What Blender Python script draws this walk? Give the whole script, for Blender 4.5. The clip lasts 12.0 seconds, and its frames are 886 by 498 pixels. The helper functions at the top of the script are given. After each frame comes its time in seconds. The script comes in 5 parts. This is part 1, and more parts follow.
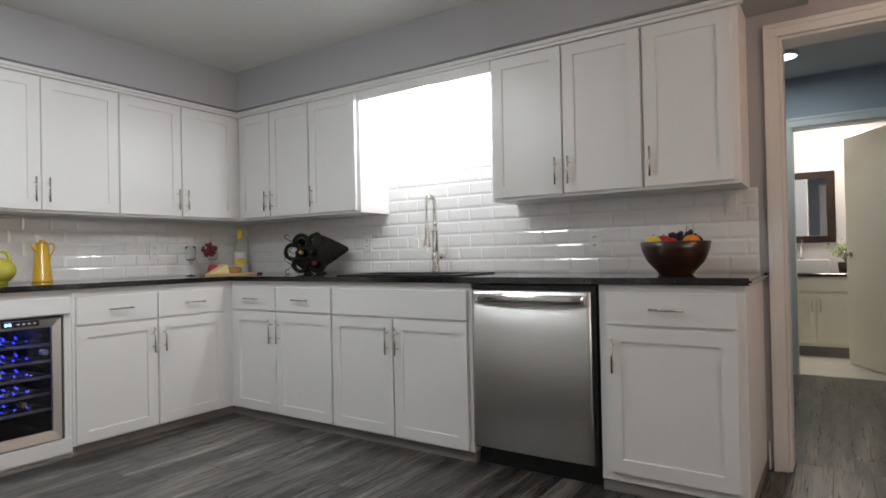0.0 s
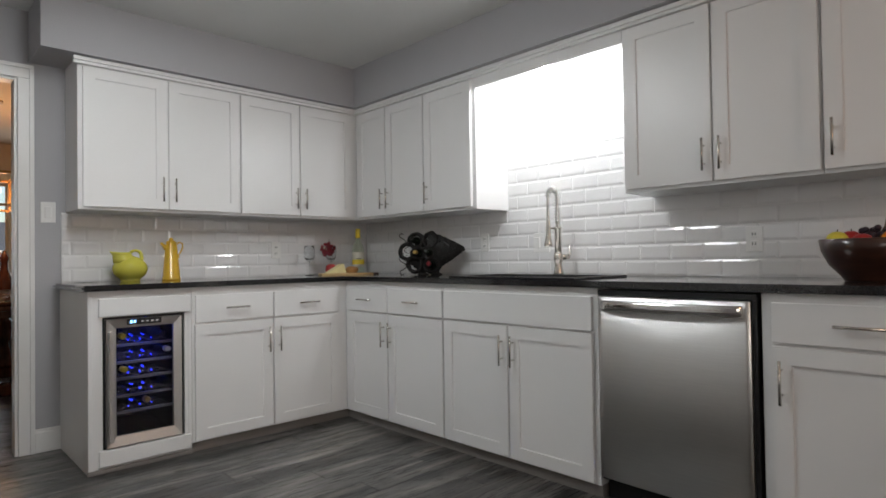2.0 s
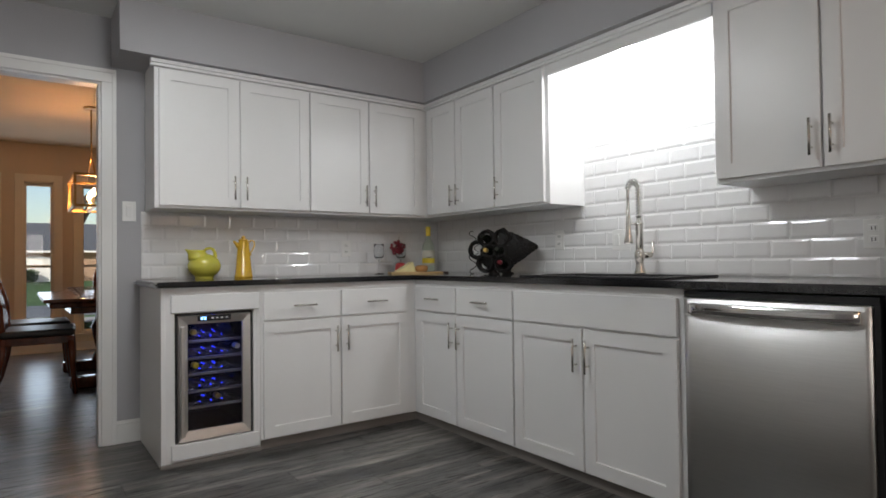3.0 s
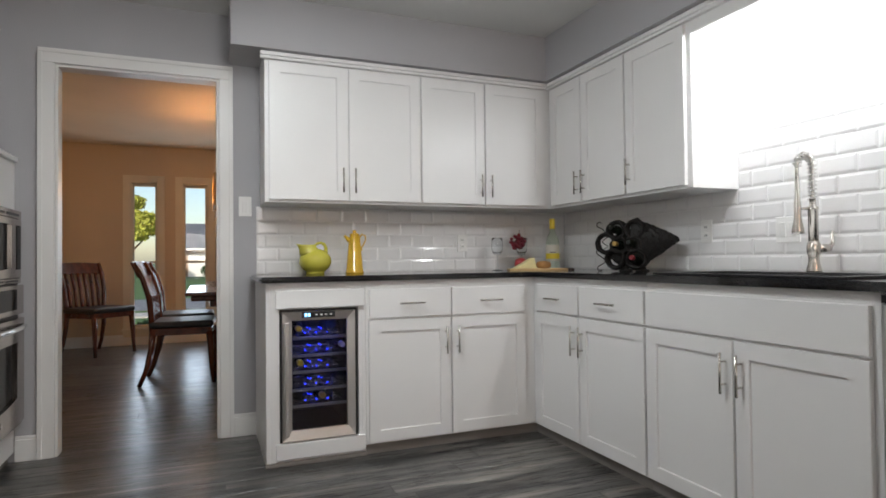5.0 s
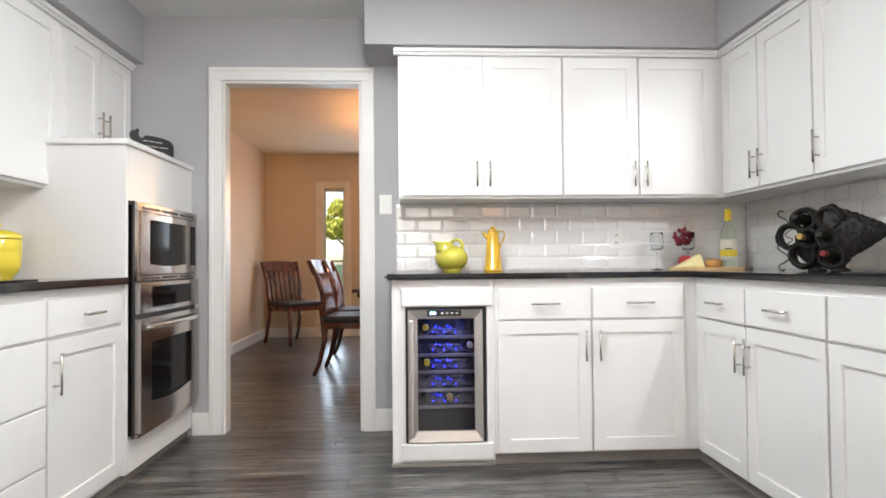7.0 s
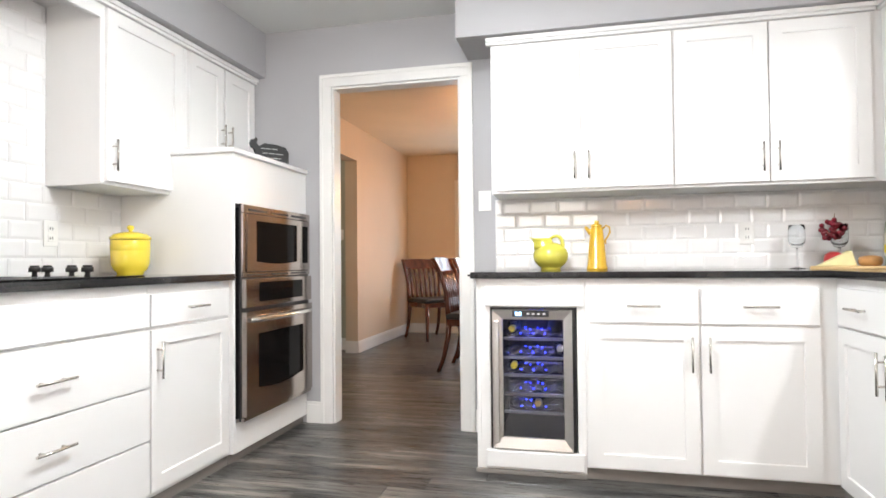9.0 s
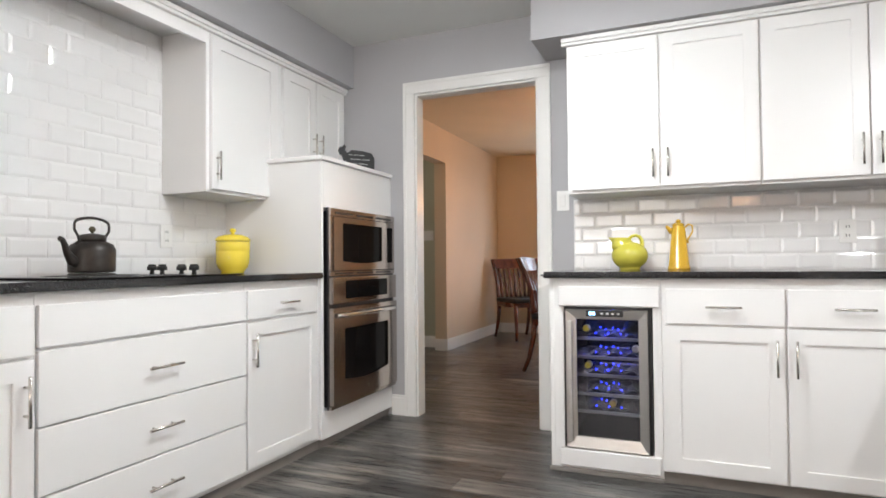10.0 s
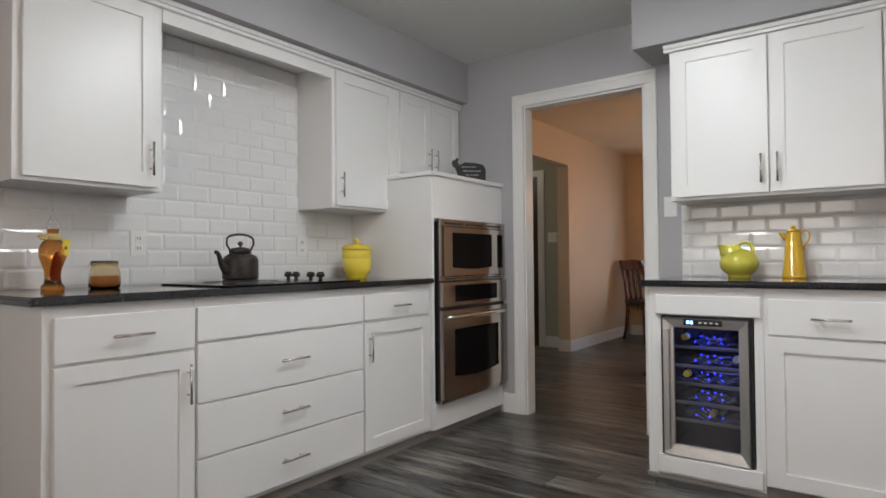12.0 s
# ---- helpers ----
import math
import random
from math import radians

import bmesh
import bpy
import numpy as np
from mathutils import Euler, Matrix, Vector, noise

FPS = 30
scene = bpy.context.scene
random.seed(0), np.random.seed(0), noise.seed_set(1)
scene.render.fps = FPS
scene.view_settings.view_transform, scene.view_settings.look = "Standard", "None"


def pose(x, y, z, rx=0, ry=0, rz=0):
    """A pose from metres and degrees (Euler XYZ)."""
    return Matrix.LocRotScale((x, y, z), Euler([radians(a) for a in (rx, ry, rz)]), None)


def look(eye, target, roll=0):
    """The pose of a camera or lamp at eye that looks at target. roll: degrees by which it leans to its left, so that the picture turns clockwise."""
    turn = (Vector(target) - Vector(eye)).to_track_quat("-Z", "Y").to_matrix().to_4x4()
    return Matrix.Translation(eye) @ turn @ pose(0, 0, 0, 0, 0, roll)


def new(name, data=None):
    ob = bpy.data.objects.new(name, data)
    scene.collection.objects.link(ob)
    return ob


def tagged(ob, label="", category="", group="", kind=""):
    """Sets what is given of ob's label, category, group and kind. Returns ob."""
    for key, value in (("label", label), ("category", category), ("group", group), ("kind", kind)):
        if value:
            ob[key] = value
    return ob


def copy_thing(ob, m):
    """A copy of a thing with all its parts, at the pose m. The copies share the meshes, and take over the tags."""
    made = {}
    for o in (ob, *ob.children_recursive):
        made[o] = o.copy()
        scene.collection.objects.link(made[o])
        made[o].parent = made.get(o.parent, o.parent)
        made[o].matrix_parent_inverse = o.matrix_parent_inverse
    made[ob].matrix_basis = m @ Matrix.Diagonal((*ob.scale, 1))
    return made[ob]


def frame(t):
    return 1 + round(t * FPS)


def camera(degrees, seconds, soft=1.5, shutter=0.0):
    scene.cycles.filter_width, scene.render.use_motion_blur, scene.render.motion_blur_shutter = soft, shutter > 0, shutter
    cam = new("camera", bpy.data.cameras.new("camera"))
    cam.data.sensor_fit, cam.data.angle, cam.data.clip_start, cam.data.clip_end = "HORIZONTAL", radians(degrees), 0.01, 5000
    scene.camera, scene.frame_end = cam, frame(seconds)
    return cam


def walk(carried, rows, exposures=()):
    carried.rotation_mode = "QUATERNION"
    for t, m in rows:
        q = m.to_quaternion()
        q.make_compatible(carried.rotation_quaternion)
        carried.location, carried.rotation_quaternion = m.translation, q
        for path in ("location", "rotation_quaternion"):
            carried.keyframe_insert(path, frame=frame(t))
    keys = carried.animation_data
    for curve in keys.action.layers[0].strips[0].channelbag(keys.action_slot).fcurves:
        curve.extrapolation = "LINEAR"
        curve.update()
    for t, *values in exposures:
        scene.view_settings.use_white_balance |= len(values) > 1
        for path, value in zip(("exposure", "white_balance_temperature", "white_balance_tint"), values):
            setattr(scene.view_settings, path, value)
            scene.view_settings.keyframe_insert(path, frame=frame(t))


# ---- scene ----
cam = camera(73.9, 12.0, soft=1.7)
PATH = [
    (0, (0.699, 0.222, 1.044), (-0.4109, 1.8861, 1.0671), -1.19),
    (0.5, (0.648, 0.267, 1.054), (-0.4916, 1.9110, 1.0769), -1.06),
    (1, (0.621, 0.364, 1.056), (-0.5976, 1.9497, 1.0817), -1.03),
    (1.5, (0.594, 0.450, 1.045), (-0.7377, 1.9418, 1.0770), -1.01),
    (2, (0.559, 0.531, 1.037), (-0.8918, 1.9072, 1.0722), -0.88),
    (2.5, (0.530, 0.590, 1.022), (-1.0176, 1.8562, 1.0645), -0.86),
    (3, (0.476, 0.678, 1.023), (-1.1463, 1.8470, 1.0637), -0.74),
    (5, (0.260, 0.979, 1.010), (-1.5930, 1.7291, 1.0468), -0.64),
    (5.5, (0.246, 1.121, 1.008), (-1.6726, 1.6824, 1.0470), -0.65),
    (6, (0.234, 1.222, 1.016), (-1.7305, 1.5979, 1.0513), -0.65),
    (6.5, (0.191, 1.276, 1.002), (-1.7939, 1.5143, 1.0442), -0.55),
    (7, (0.131, 1.362, 0.988), (-1.8655, 1.4628, 1.0341), -0.54),
    (9, (-0.001, 1.744, 0.986), (-1.9469, 1.2851, 1.0287), -0.53),
    (9.5, (0.006, 1.833, 0.986), (-1.8867, 1.1897, 1.0293), -0.51),
    (10, (0.045, 1.878, 0.983), (-1.7987, 1.1033, 1.0289), -0.49),
    (10.5, (0.073, 1.932, 0.989), (-1.7283, 1.0646, 1.0344), -0.47),
    (11, (0.105, 1.988, 1.007), (-1.6514, 1.0331, 1.0490), -0.45),
    (11.5, (0.138, 2.049, 1.034), (-1.5600, 0.9929, 1.0701), -0.38),
    (12, (0.130, 2.162, 1.037), (-1.4771, 0.9720, 1.0761), -0.50),
]
EXPOSURES = [(0.0, 0.0), (1.5, -0.11), (3.0, -0.26), (5.0, 0.10), (5.5, 0.39), (6.0, 0.63), (6.5, 0.86), (7.0, 1.08), (9.0, 1.46), (9.5, 1.24), (10.0, 0.98), (10.5, 0.80), (11.0, 0.59), (11.5, 0.38), (12.0, 0.17)]
walk(cam, [(t, look(eye, target, roll)) for t, eye, target, roll in PATH], EXPOSURES)

# ---- light and exposure ----
world = bpy.data.worlds.new("world")
scene.world = world
world.use_nodes = True
wn = world.node_tree
sky = wn.nodes.new("ShaderNodeTexSky")
sky.sky_type = "NISHITA"
sky.sun_disc = False
sky.sun_elevation = radians(26.5)
sky.sun_rotation = radians(123.7)
wn.nodes["Background"].inputs["Strength"].default_value = 0.15
wn.links.new(sky.outputs["Color"], wn.nodes["Background"].inputs["Color"])


def lamp(name, kind, power, colour, m, size=0.1, size_y=None, spread=None):
    d = bpy.data.lights.new(name, kind)
    d.energy, d.color = power, colour
    if kind == "AREA":
        d.shape = "RECTANGLE" if size_y else "DISK"
        d.size = size
        if size_y:
            d.size_y = size_y
        if spread:
            d.spread = radians(spread)
    elif kind == "SUN":
        d.angle = radians(size)
    else:
        d.shadow_soft_size = size
    ob = new(name, d)
    ob.matrix_world = m
    return ob


WARM, COOL = (1.0, 0.515, 0.22), (0.95, 0.98, 1.0)
lamp("sun", "SUN", 4.5, (1.0, 0.92, 0.8), look((0, 0, 0), (-0.75, 0.5, -0.45)), 0.5)
lamp("sink_light", "POINT", 28, COOL, pose(-1.37, 3.15, 2.074), 0.03)
lamp("kitchen_light", "POINT", 15, (0.93, 0.98, 1.0), pose(-1.45, 1.3, 2.12), 0.14)
lamp("kitchen_downlight", "AREA", 17, (0.94, 0.98, 1.0), pose(-1.75, 1.25, 2.41), 0.4)
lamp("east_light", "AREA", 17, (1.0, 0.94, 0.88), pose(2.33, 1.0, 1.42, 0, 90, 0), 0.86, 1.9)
# unseen warm fill added for the right end of the sink run, no fixture
lamp("east_warm_fill", "POINT", 15, (1.0, 0.56, 0.31), pose(1.9, 2.5, 2.0), 0.22)
lamp("dining_light", "POINT", 27, WARM, pose(-5.75, 1.215, 1.67), 0.05)
lamp("passage_light", "POINT", 5, (1.0, 0.93, 0.80), pose(-5.2, -1.8, 2.2), 0.08)
lamp("hall_light", "AREA", 6.0, (0.82, 0.96, 1.0), pose(0.42, 5.15, 2.40), 0.16)
lamp("bath_light", "AREA", 24, (1.0, 0.92, 0.80), pose(0.7, 6.9, 2.40), 0.4)

# ---- materials ----


def mat(name, base, rough=0.5, metal=0.0, vary=0.0, scale=6.0, bump=0.0, bump_scale=80.0, coat=0.0, stretch=None,
        base2=None, per_piece=0.0, rough_vary=0.0):
    m = bpy.data.materials.new(name)
    m.use_nodes = True
    t = m.node_tree
    b = t.nodes["Principled BSDF"]
    b.inputs["Base Color"].default_value = (*base, 1)
    b.inputs["Roughness"].default_value = rough
    b.inputs["Metallic"].default_value = metal
    if coat:
        b.inputs["Coat Weight"].default_value = coat
        b.inputs["Coat Roughness"].default_value = 0.05
    co = t.nodes.new("ShaderNodeTexCoord")
    src = co.outputs["Object"]
    if stretch:
        mp = t.nodes.new("ShaderNodeMapping")
        mp.inputs["Scale"].default_value = stretch
        t.links.new(src, mp.inputs["Vector"])
        src = mp.outputs["Vector"]
    if vary or base2:
        n = t.nodes.new("ShaderNodeTexNoise")
        n.inputs["Scale"].default_value = scale
        n.inputs["Detail"].default_value = 6
        t.links.new(src, n.inputs["Vector"])
        ramp = t.nodes.new("ShaderNodeValToRGB")
        ramp.color_ramp.elements[0].position = 0.3
        ramp.color_ramp.elements[1].position = 0.7
        lo = base2 if base2 else [max(0, c * (1 - vary)) for c in base]
        ramp.color_ramp.elements[0].color = (*lo, 1)
        ramp.color_ramp.elements[1].color = (*[min(1, c * (1 + vary)) for c in base], 1)
        t.links.new(n.outputs["Fac"], ramp.inputs["Fac"])
        out = ramp.outputs["Color"]
        if per_piece:
            oi = t.nodes.new("ShaderNodeObjectInfo")
            mr = t.nodes.new("ShaderNodeMapRange")
            mr.inputs["To Min"].default_value = 1 - per_piece
            mr.inputs["To Max"].default_value = 1 + per_piece
            t.links.new(oi.outputs["Random"], mr.inputs["Value"])
            vm = t.nodes.new("ShaderNodeVectorMath")
            vm.operation = "SCALE"
            t.links.new(out, vm.inputs[0])
            t.links.new(mr.outputs["Result"], vm.inputs["Scale"])
            out = vm.outputs["Vector"]
            ad = t.nodes.new("ShaderNodeVectorMath")
            ad.operation = "ADD"
            t.links.new(src, ad.inputs[0])
            t.links.new(oi.outputs["Random"], ad.inputs[1])
            sc = t.nodes.new("ShaderNodeVectorMath")
            sc.operation = "MULTIPLY_ADD"
            sc.inputs[1].default_value = (31, 17, 23)
            t.links.new(oi.outputs["Random"], sc.inputs[0])
            t.links.new(src, sc.inputs[2])
            t.links.new(sc.outputs["Vector"], n.inputs["Vector"])
        t.links.new(out, b.inputs["Base Color"])
        if rough_vary:
            mr2 = t.nodes.new("ShaderNodeMapRange")
            mr2.inputs["To Min"].default_value = rough - rough_vary
            mr2.inputs["To Max"].default_value = rough + rough_vary
            t.links.new(n.outputs["Fac"], mr2.inputs["Value"])
            t.links.new(mr2.outputs["Result"], b.inputs["Roughness"])
    if bump:
        n2 = t.nodes.new("ShaderNodeTexNoise")
        n2.inputs["Scale"].default_value = bump_scale
        n2.inputs["Detail"].default_value = 4
        t.links.new(src, n2.inputs["Vector"])
        bp = t.nodes.new("ShaderNodeBump")
        bp.inputs["Strength"].default_value = bump
        bp.inputs["Distance"].default_value = 0.004
        t.links.new(n2.outputs["Fac"], bp.inputs["Height"])
        t.links.new(bp.outputs["Normal"], b.inputs["Normal"])
    return m


def glass_mat(name, colour=(1, 1, 1), rough=0.0, ior=1.45):
    m = mat(name, colour, rough)
    m.node_tree.nodes["Principled BSDF"].inputs["Transmission Weight"].default_value = 1.0
    m.node_tree.nodes["Principled BSDF"].inputs["IOR"].default_value = ior
    return m


def glow_mat(name, colour, strength):
    m = mat(name, (0.02, 0.02, 0.02))
    b = m.node_tree.nodes["Principled BSDF"]
    b.inputs["Emission Color"].default_value = (*colour, 1)
    b.inputs["Emission Strength"].default_value = strength
    return m


CAB = mat("cabinet_paint", (0.80, 0.793, 0.785), 0.32, vary=0.015, scale=2.0, bump=0.05, bump_scale=120, rough_vary=0.06)
TRIM = mat("trim_paint", (0.78, 0.77, 0.75), 0.33, vary=0.02, scale=3, bump=0.05, bump_scale=90)
WALL = mat("grey_wall_paint", (0.425, 0.42, 0.435), 0.75, vary=0.03, scale=1.2, bump=0.25, bump_scale=140)
DWALL = mat("beige_wall_paint", (0.60, 0.49, 0.37), 0.6, vary=0.04, scale=1.2, bump=0.3, bump_scale=120)
DCEIL = mat("dining_ceiling_paint", (0.62, 0.52, 0.38), 0.8, vary=0.05, scale=1.5, bump=0.4, bump_scale=60)
HWALL = mat("hall_wall_paint", (0.46, 0.50, 0.56), 0.75, vary=0.03, scale=1.2, bump=0.25, bump_scale=140)
GWALL = mat("greenish_wall_paint", (0.42, 0.42, 0.34), 0.75, vary=0.03, scale=1.2, bump=0.25, bump_scale=140)
BWALL = mat("bath_wall_paint", (0.62, 0.58, 0.58), 0.75, vary=0.02, scale=1.2, bump=0.2, bump_scale=140)
CEIL = mat("ceiling_paint", (0.70, 0.70, 0.685), 0.85, vary=0.02, scale=1.5, bump=0.3, bump_scale=110)
GROUT = mat("grout", (0.86, 0.855, 0.84), 0.85, vary=0.06, scale=30, bump=0.3, bump_scale=200)
TILE = mat("glazed_tile", (0.80, 0.79, 0.785), 0.10, vary=0.02, scale=5, coat=0.4, per_piece=0.02, bump=0.04, bump_scale=25)


def plank_mat():
    """Dark slate boards with pale drawn-out streaks, each board a little different."""
    m = mat("wood_plank", (0.06, 0.058, 0.056), 0.30)
    t = m.node_tree
    b = t.nodes["Principled BSDF"]
    co, oi = t.nodes.new("ShaderNodeTexCoord"), t.nodes.new("ShaderNodeObjectInfo")
    sc = t.nodes.new("ShaderNodeVectorMath")
    sc.operation = "MULTIPLY_ADD"
    sc.inputs[1].default_value = (31, 17, 23)
    t.links.new(oi.outputs["Random"], sc.inputs[0])
    t.links.new(co.outputs["Object"], sc.inputs[2])

    def grain(stretch, scale, detail):
        mp = t.nodes.new("ShaderNodeMapping")
        mp.inputs["Scale"].default_value = stretch
        t.links.new(sc.outputs["Vector"], mp.inputs["Vector"])
        n = t.nodes.new("ShaderNodeTexNoise")
        n.inputs["Scale"].default_value = scale
        n.inputs["Detail"].default_value = detail
        t.links.new(mp.outputs["Vector"], n.inputs["Vector"])
        return n.outputs["Fac"]
    broad, fine = grain((8, 0.7, 4), 2.2, 4), grain((60, 2.0, 10), 3.0, 4)
    ramp = t.nodes.new("ShaderNodeValToRGB")
    rows = ((0.32, (0.018, 0.018, 0.018)), (0.46, (0.055, 0.053, 0.051)), (0.57, (0.095, 0.090, 0.084)), (0.70, (0.22, 0.20, 0.176)))
    while len(ramp.color_ramp.elements) < len(rows):
        ramp.color_ramp.elements.new(0.5)
    for el, (p, c) in zip(ramp.color_ramp.elements, rows):
        el.position, el.color = p, (*c, 1)
    t.links.new(broad, ramp.inputs["Fac"])

    def span(value, lo, hi):
        mr = t.nodes.new("ShaderNodeMapRange")
        mr.inputs["To Min"].default_value, mr.inputs["To Max"].default_value = lo, hi
        t.links.new(value, mr.inputs["Value"])
        return mr.outputs["Result"]

    def scaled(vec, by):
        vm = t.nodes.new("ShaderNodeVectorMath")
        vm.operation = "SCALE"
        t.links.new(vec, vm.inputs[0])
        t.links.new(by, vm.inputs["Scale"])
        return vm.outputs["Vector"]
    col = scaled(scaled(ramp.outputs["Color"], span(oi.outputs["Random"], 0.62, 1.35)), span(fine, 0.78, 1.28))
    t.links.new(col, b.inputs["Base Color"])
    t.links.new(span(fine, 0.20, 0.38), b.inputs["Roughness"])
    bp = t.nodes.new("ShaderNodeBump")
    bp.inputs["Strength"].default_value, bp.inputs["Distance"].default_value = 0.12, 0.003
    t.links.new(fine, bp.inputs["Height"])
    t.links.new(bp.outputs["Normal"], b.inputs["Normal"])
    return m


PLANK = plank_mat()
SUBFLOOR = mat("plank_joint", (0.02, 0.018, 0.017), 0.8, vary=0.2)
SHOE = mat("toe_moulding", (0.22, 0.20, 0.185), 0.5, vary=0.15, scale=5, stretch=(1, 1, 8))
STONE = mat("black_granite", (0.018, 0.018, 0.020), 0.10, vary=0.7, scale=260, coat=0.4)
STEEL = mat("brushed_steel", (0.66, 0.648, 0.63), 0.34, 1.0, vary=0.05, scale=5, stretch=(2, 2, 120), bump=0.16, bump_scale=9)
NICKEL = mat("brushed_nickel", (0.60, 0.57, 0.52), 0.26, 1.0, vary=0.05, scale=40)
CHROME = mat("polished_steel", (0.68, 0.67, 0.65), 0.12, 1.0, vary=0.03, scale=8)
BLACK = mat("black_plastic", (0.012, 0.012, 0.013), 0.35, vary=0.2, scale=30)
DARKGLASS = mat("dark_oven_glass", (0.010, 0.009, 0.009), 0.06)
DARKGLASS.node_tree.nodes["Principled BSDF"].inputs["Specular IOR Level"].default_value = 0.16
OVENGLASS = mat("black_oven_glass", (0.008, 0.007, 0.007), 0.08)
OVENGLASS.node_tree.nodes["Principled BSDF"].inputs["Specular IOR Level"].default_value = 0.06
PLASTIC = mat("white_plastic", (0.80, 0.79, 0.77), 0.35, vary=0.01)
SLOT = mat("socket_slot", (0.05, 0.05, 0.05), 0.6)

# ---- mesh helpers ----


def box(bm, x0, x1, y0, y1, z0, z1, bevel=0.0, seg=1):
    r = bmesh.ops.create_cube(bm, size=1.0)
    vs = r["verts"]
    for v in vs:
        v.co = Vector((x0 + (v.co.x + 0.5) * (x1 - x0), y0 + (v.co.y + 0.5) * (y1 - y0), z0 + (v.co.z + 0.5) * (z1 - z0)))
    if bevel:
        es = list({e for v in vs for e in v.link_edges})
        bmesh.ops.bevel(bm, geom=es, offset=bevel, segments=seg, affect="EDGES", profile=0.5)
    return bm


def boxes(*rows, bevel=0.0, seg=1):
    bm = bmesh.new()
    for r in rows:
        box(bm, *r, bevel=bevel, seg=seg)
    return bm


def tube(path, radius, sides=10, bm=None, closed=False):
    """A round bar along a line of points; radius: one number or one a point."""
    bm = bm or bmesh.new()
    pts = [Vector(p) for p in path]
    n = len(pts)
    rads = radius if isinstance(radius, (list, tuple)) else [radius] * n
    rings = []
    up = None
    for i, p in enumerate(pts):
        if closed:
            d = (pts[(i + 1) % n] - pts[i - 1]).normalized()
        else:
            d = (pts[min(i + 1, n - 1)] - pts[max(i - 1, 0)]).normalized()
        if up is None:
            up = d.orthogonal().normalized()
        up = (up - d * up.dot(d))
        up = up.normalized() if up.length > 1e-6 else d.orthogonal().normalized()
        side = d.cross(up)
        rings.append([bm.verts.new(p + (up * math.cos(a) + side * math.sin(a)) * rads[i])
                      for a in [2 * math.pi * k / sides for k in range(sides)]])
    span = range(n if closed else n - 1)
    for i in span:
        a, b = rings[i], rings[(i + 1) % n]
        for k in range(sides):
            f = bm.faces.new((a[k], a[(k + 1) % sides], b[(k + 1) % sides], b[k]))
            f.smooth = True
    if not closed:
        bm.faces.new(rings[0][::-1])
        bm.faces.new(rings[-1])
    return bm


def lathe(profile, sides=28, bm=None, close=True):
    """A turned body from rows of (radius, height)."""
    bm = bm or bmesh.new()
    rings = []
    for r, z in profile:
        rings.append([bm.verts.new((max(r, 1e-4) * math.cos(2 * math.pi * k / sides), max(r, 1e-4) * math.sin(2 * math.pi * k / sides), z))
                      for k in range(sides)])
    for a, b in zip(rings, rings[1:]):
        for k in range(sides):
            f = bm.faces.new((a[k], a[(k + 1) % sides], b[(k + 1) % sides], b[k]))
            f.smooth = True
    if close:
        bm.faces.new(rings[0][::-1])
        bm.faces.new(rings[-1])
    return bm


def prism(outline, y0, y1, bm=None, bevel=0.0):
    """An outline in x and z, given depth along y."""
    bm = bm or bmesh.new()
    a = [bm.verts.new((x, y0, z)) for x, z in outline]
    b = [bm.verts.new((x, y1, z)) for x, z in outline]
    n = len(outline)
    fs = [bm.faces.new(a), bm.faces.new(b[::-1])]
    fs += [bm.faces.new((a[k], b[k], b[(k + 1) % n], a[(k + 1) % n])) for k in range(n)]
    bmesh.ops.recalc_face_normals(bm, faces=fs)
    if bevel:
        bmesh.ops.bevel(bm, geom=list(bm.edges), offset=bevel, segments=1, affect="EDGES")
    return bm


def mesh_of(name, bm, material):
    me = bpy.data.meshes.new(name)
    bmesh.ops.recalc_face_normals(bm, faces=bm.faces)
    bm.to_mesh(me)
    bm.free()
    me.materials.append(material)
    return me


def part(name, bm, material, parent, label="", m=None):
    ob = new(name, mesh_of(name, bm, material))
    if parent is not None:
        ob.parent = parent
    if m is not None:
        ob.matrix_local = m
    return tagged(ob, label)


def thing(name, m, label, category, group="", kind=""):
    ob = new(name)
    ob.empty_display_size = 0.1
    ob.matrix_world = m
    return tagged(ob, label, category, group, kind)


def structure(name, bm, material, label, category):
    ob = new(name, mesh_of(name, bm, material))
    return tagged(ob, label, category, "", "structure")


def moved(bm, m):
    bmesh.ops.transform(bm, matrix=m, verts=bm.verts)
    return bm

# ---- plan ----
XW, YS, YR, XE = -3.38, 3.40, -0.58, 2.3      # west, sink, range and east wall faces
H, SOF = 2.452, 2.166                           # ceiling, soffit underside
XD, YD0, YD1, HD = -7.95, -0.64, 3.2, 2.47      # dining room
CT, CB = 0.935, 0.905                          # worktop top and underside
T, TW_WEST = 0.155, 0.085                      # wall thickness; the wall to the dining room is thinner


def wall_with_holes(name, axis, at, thick, a0, a1, holes, material, label, top=H):
    """A wall along x or y whose face lies at 'at'; holes: rows of (from, to, low, high)."""
    bm = bmesh.new()
    lo, hi = min(at, at + thick), max(at, at + thick)

    def put(p, q, z0, z1):
        if q - p > 1e-4 and z1 - z0 > 1e-4:
            box(bm, *((p, q, lo, hi) if axis == "x" else (lo, hi, p, q)), z0, z1)
    p = a0
    for h0, h1, z0, z1 in sorted(holes):
        put(p, h0, 0, top)
        put(h0, h1, 0, z0)
        put(h0, h1, z1, top)
        p = h1
    put(p, a1, 0, top)
    return structure(name, bm, material, label, "wall")


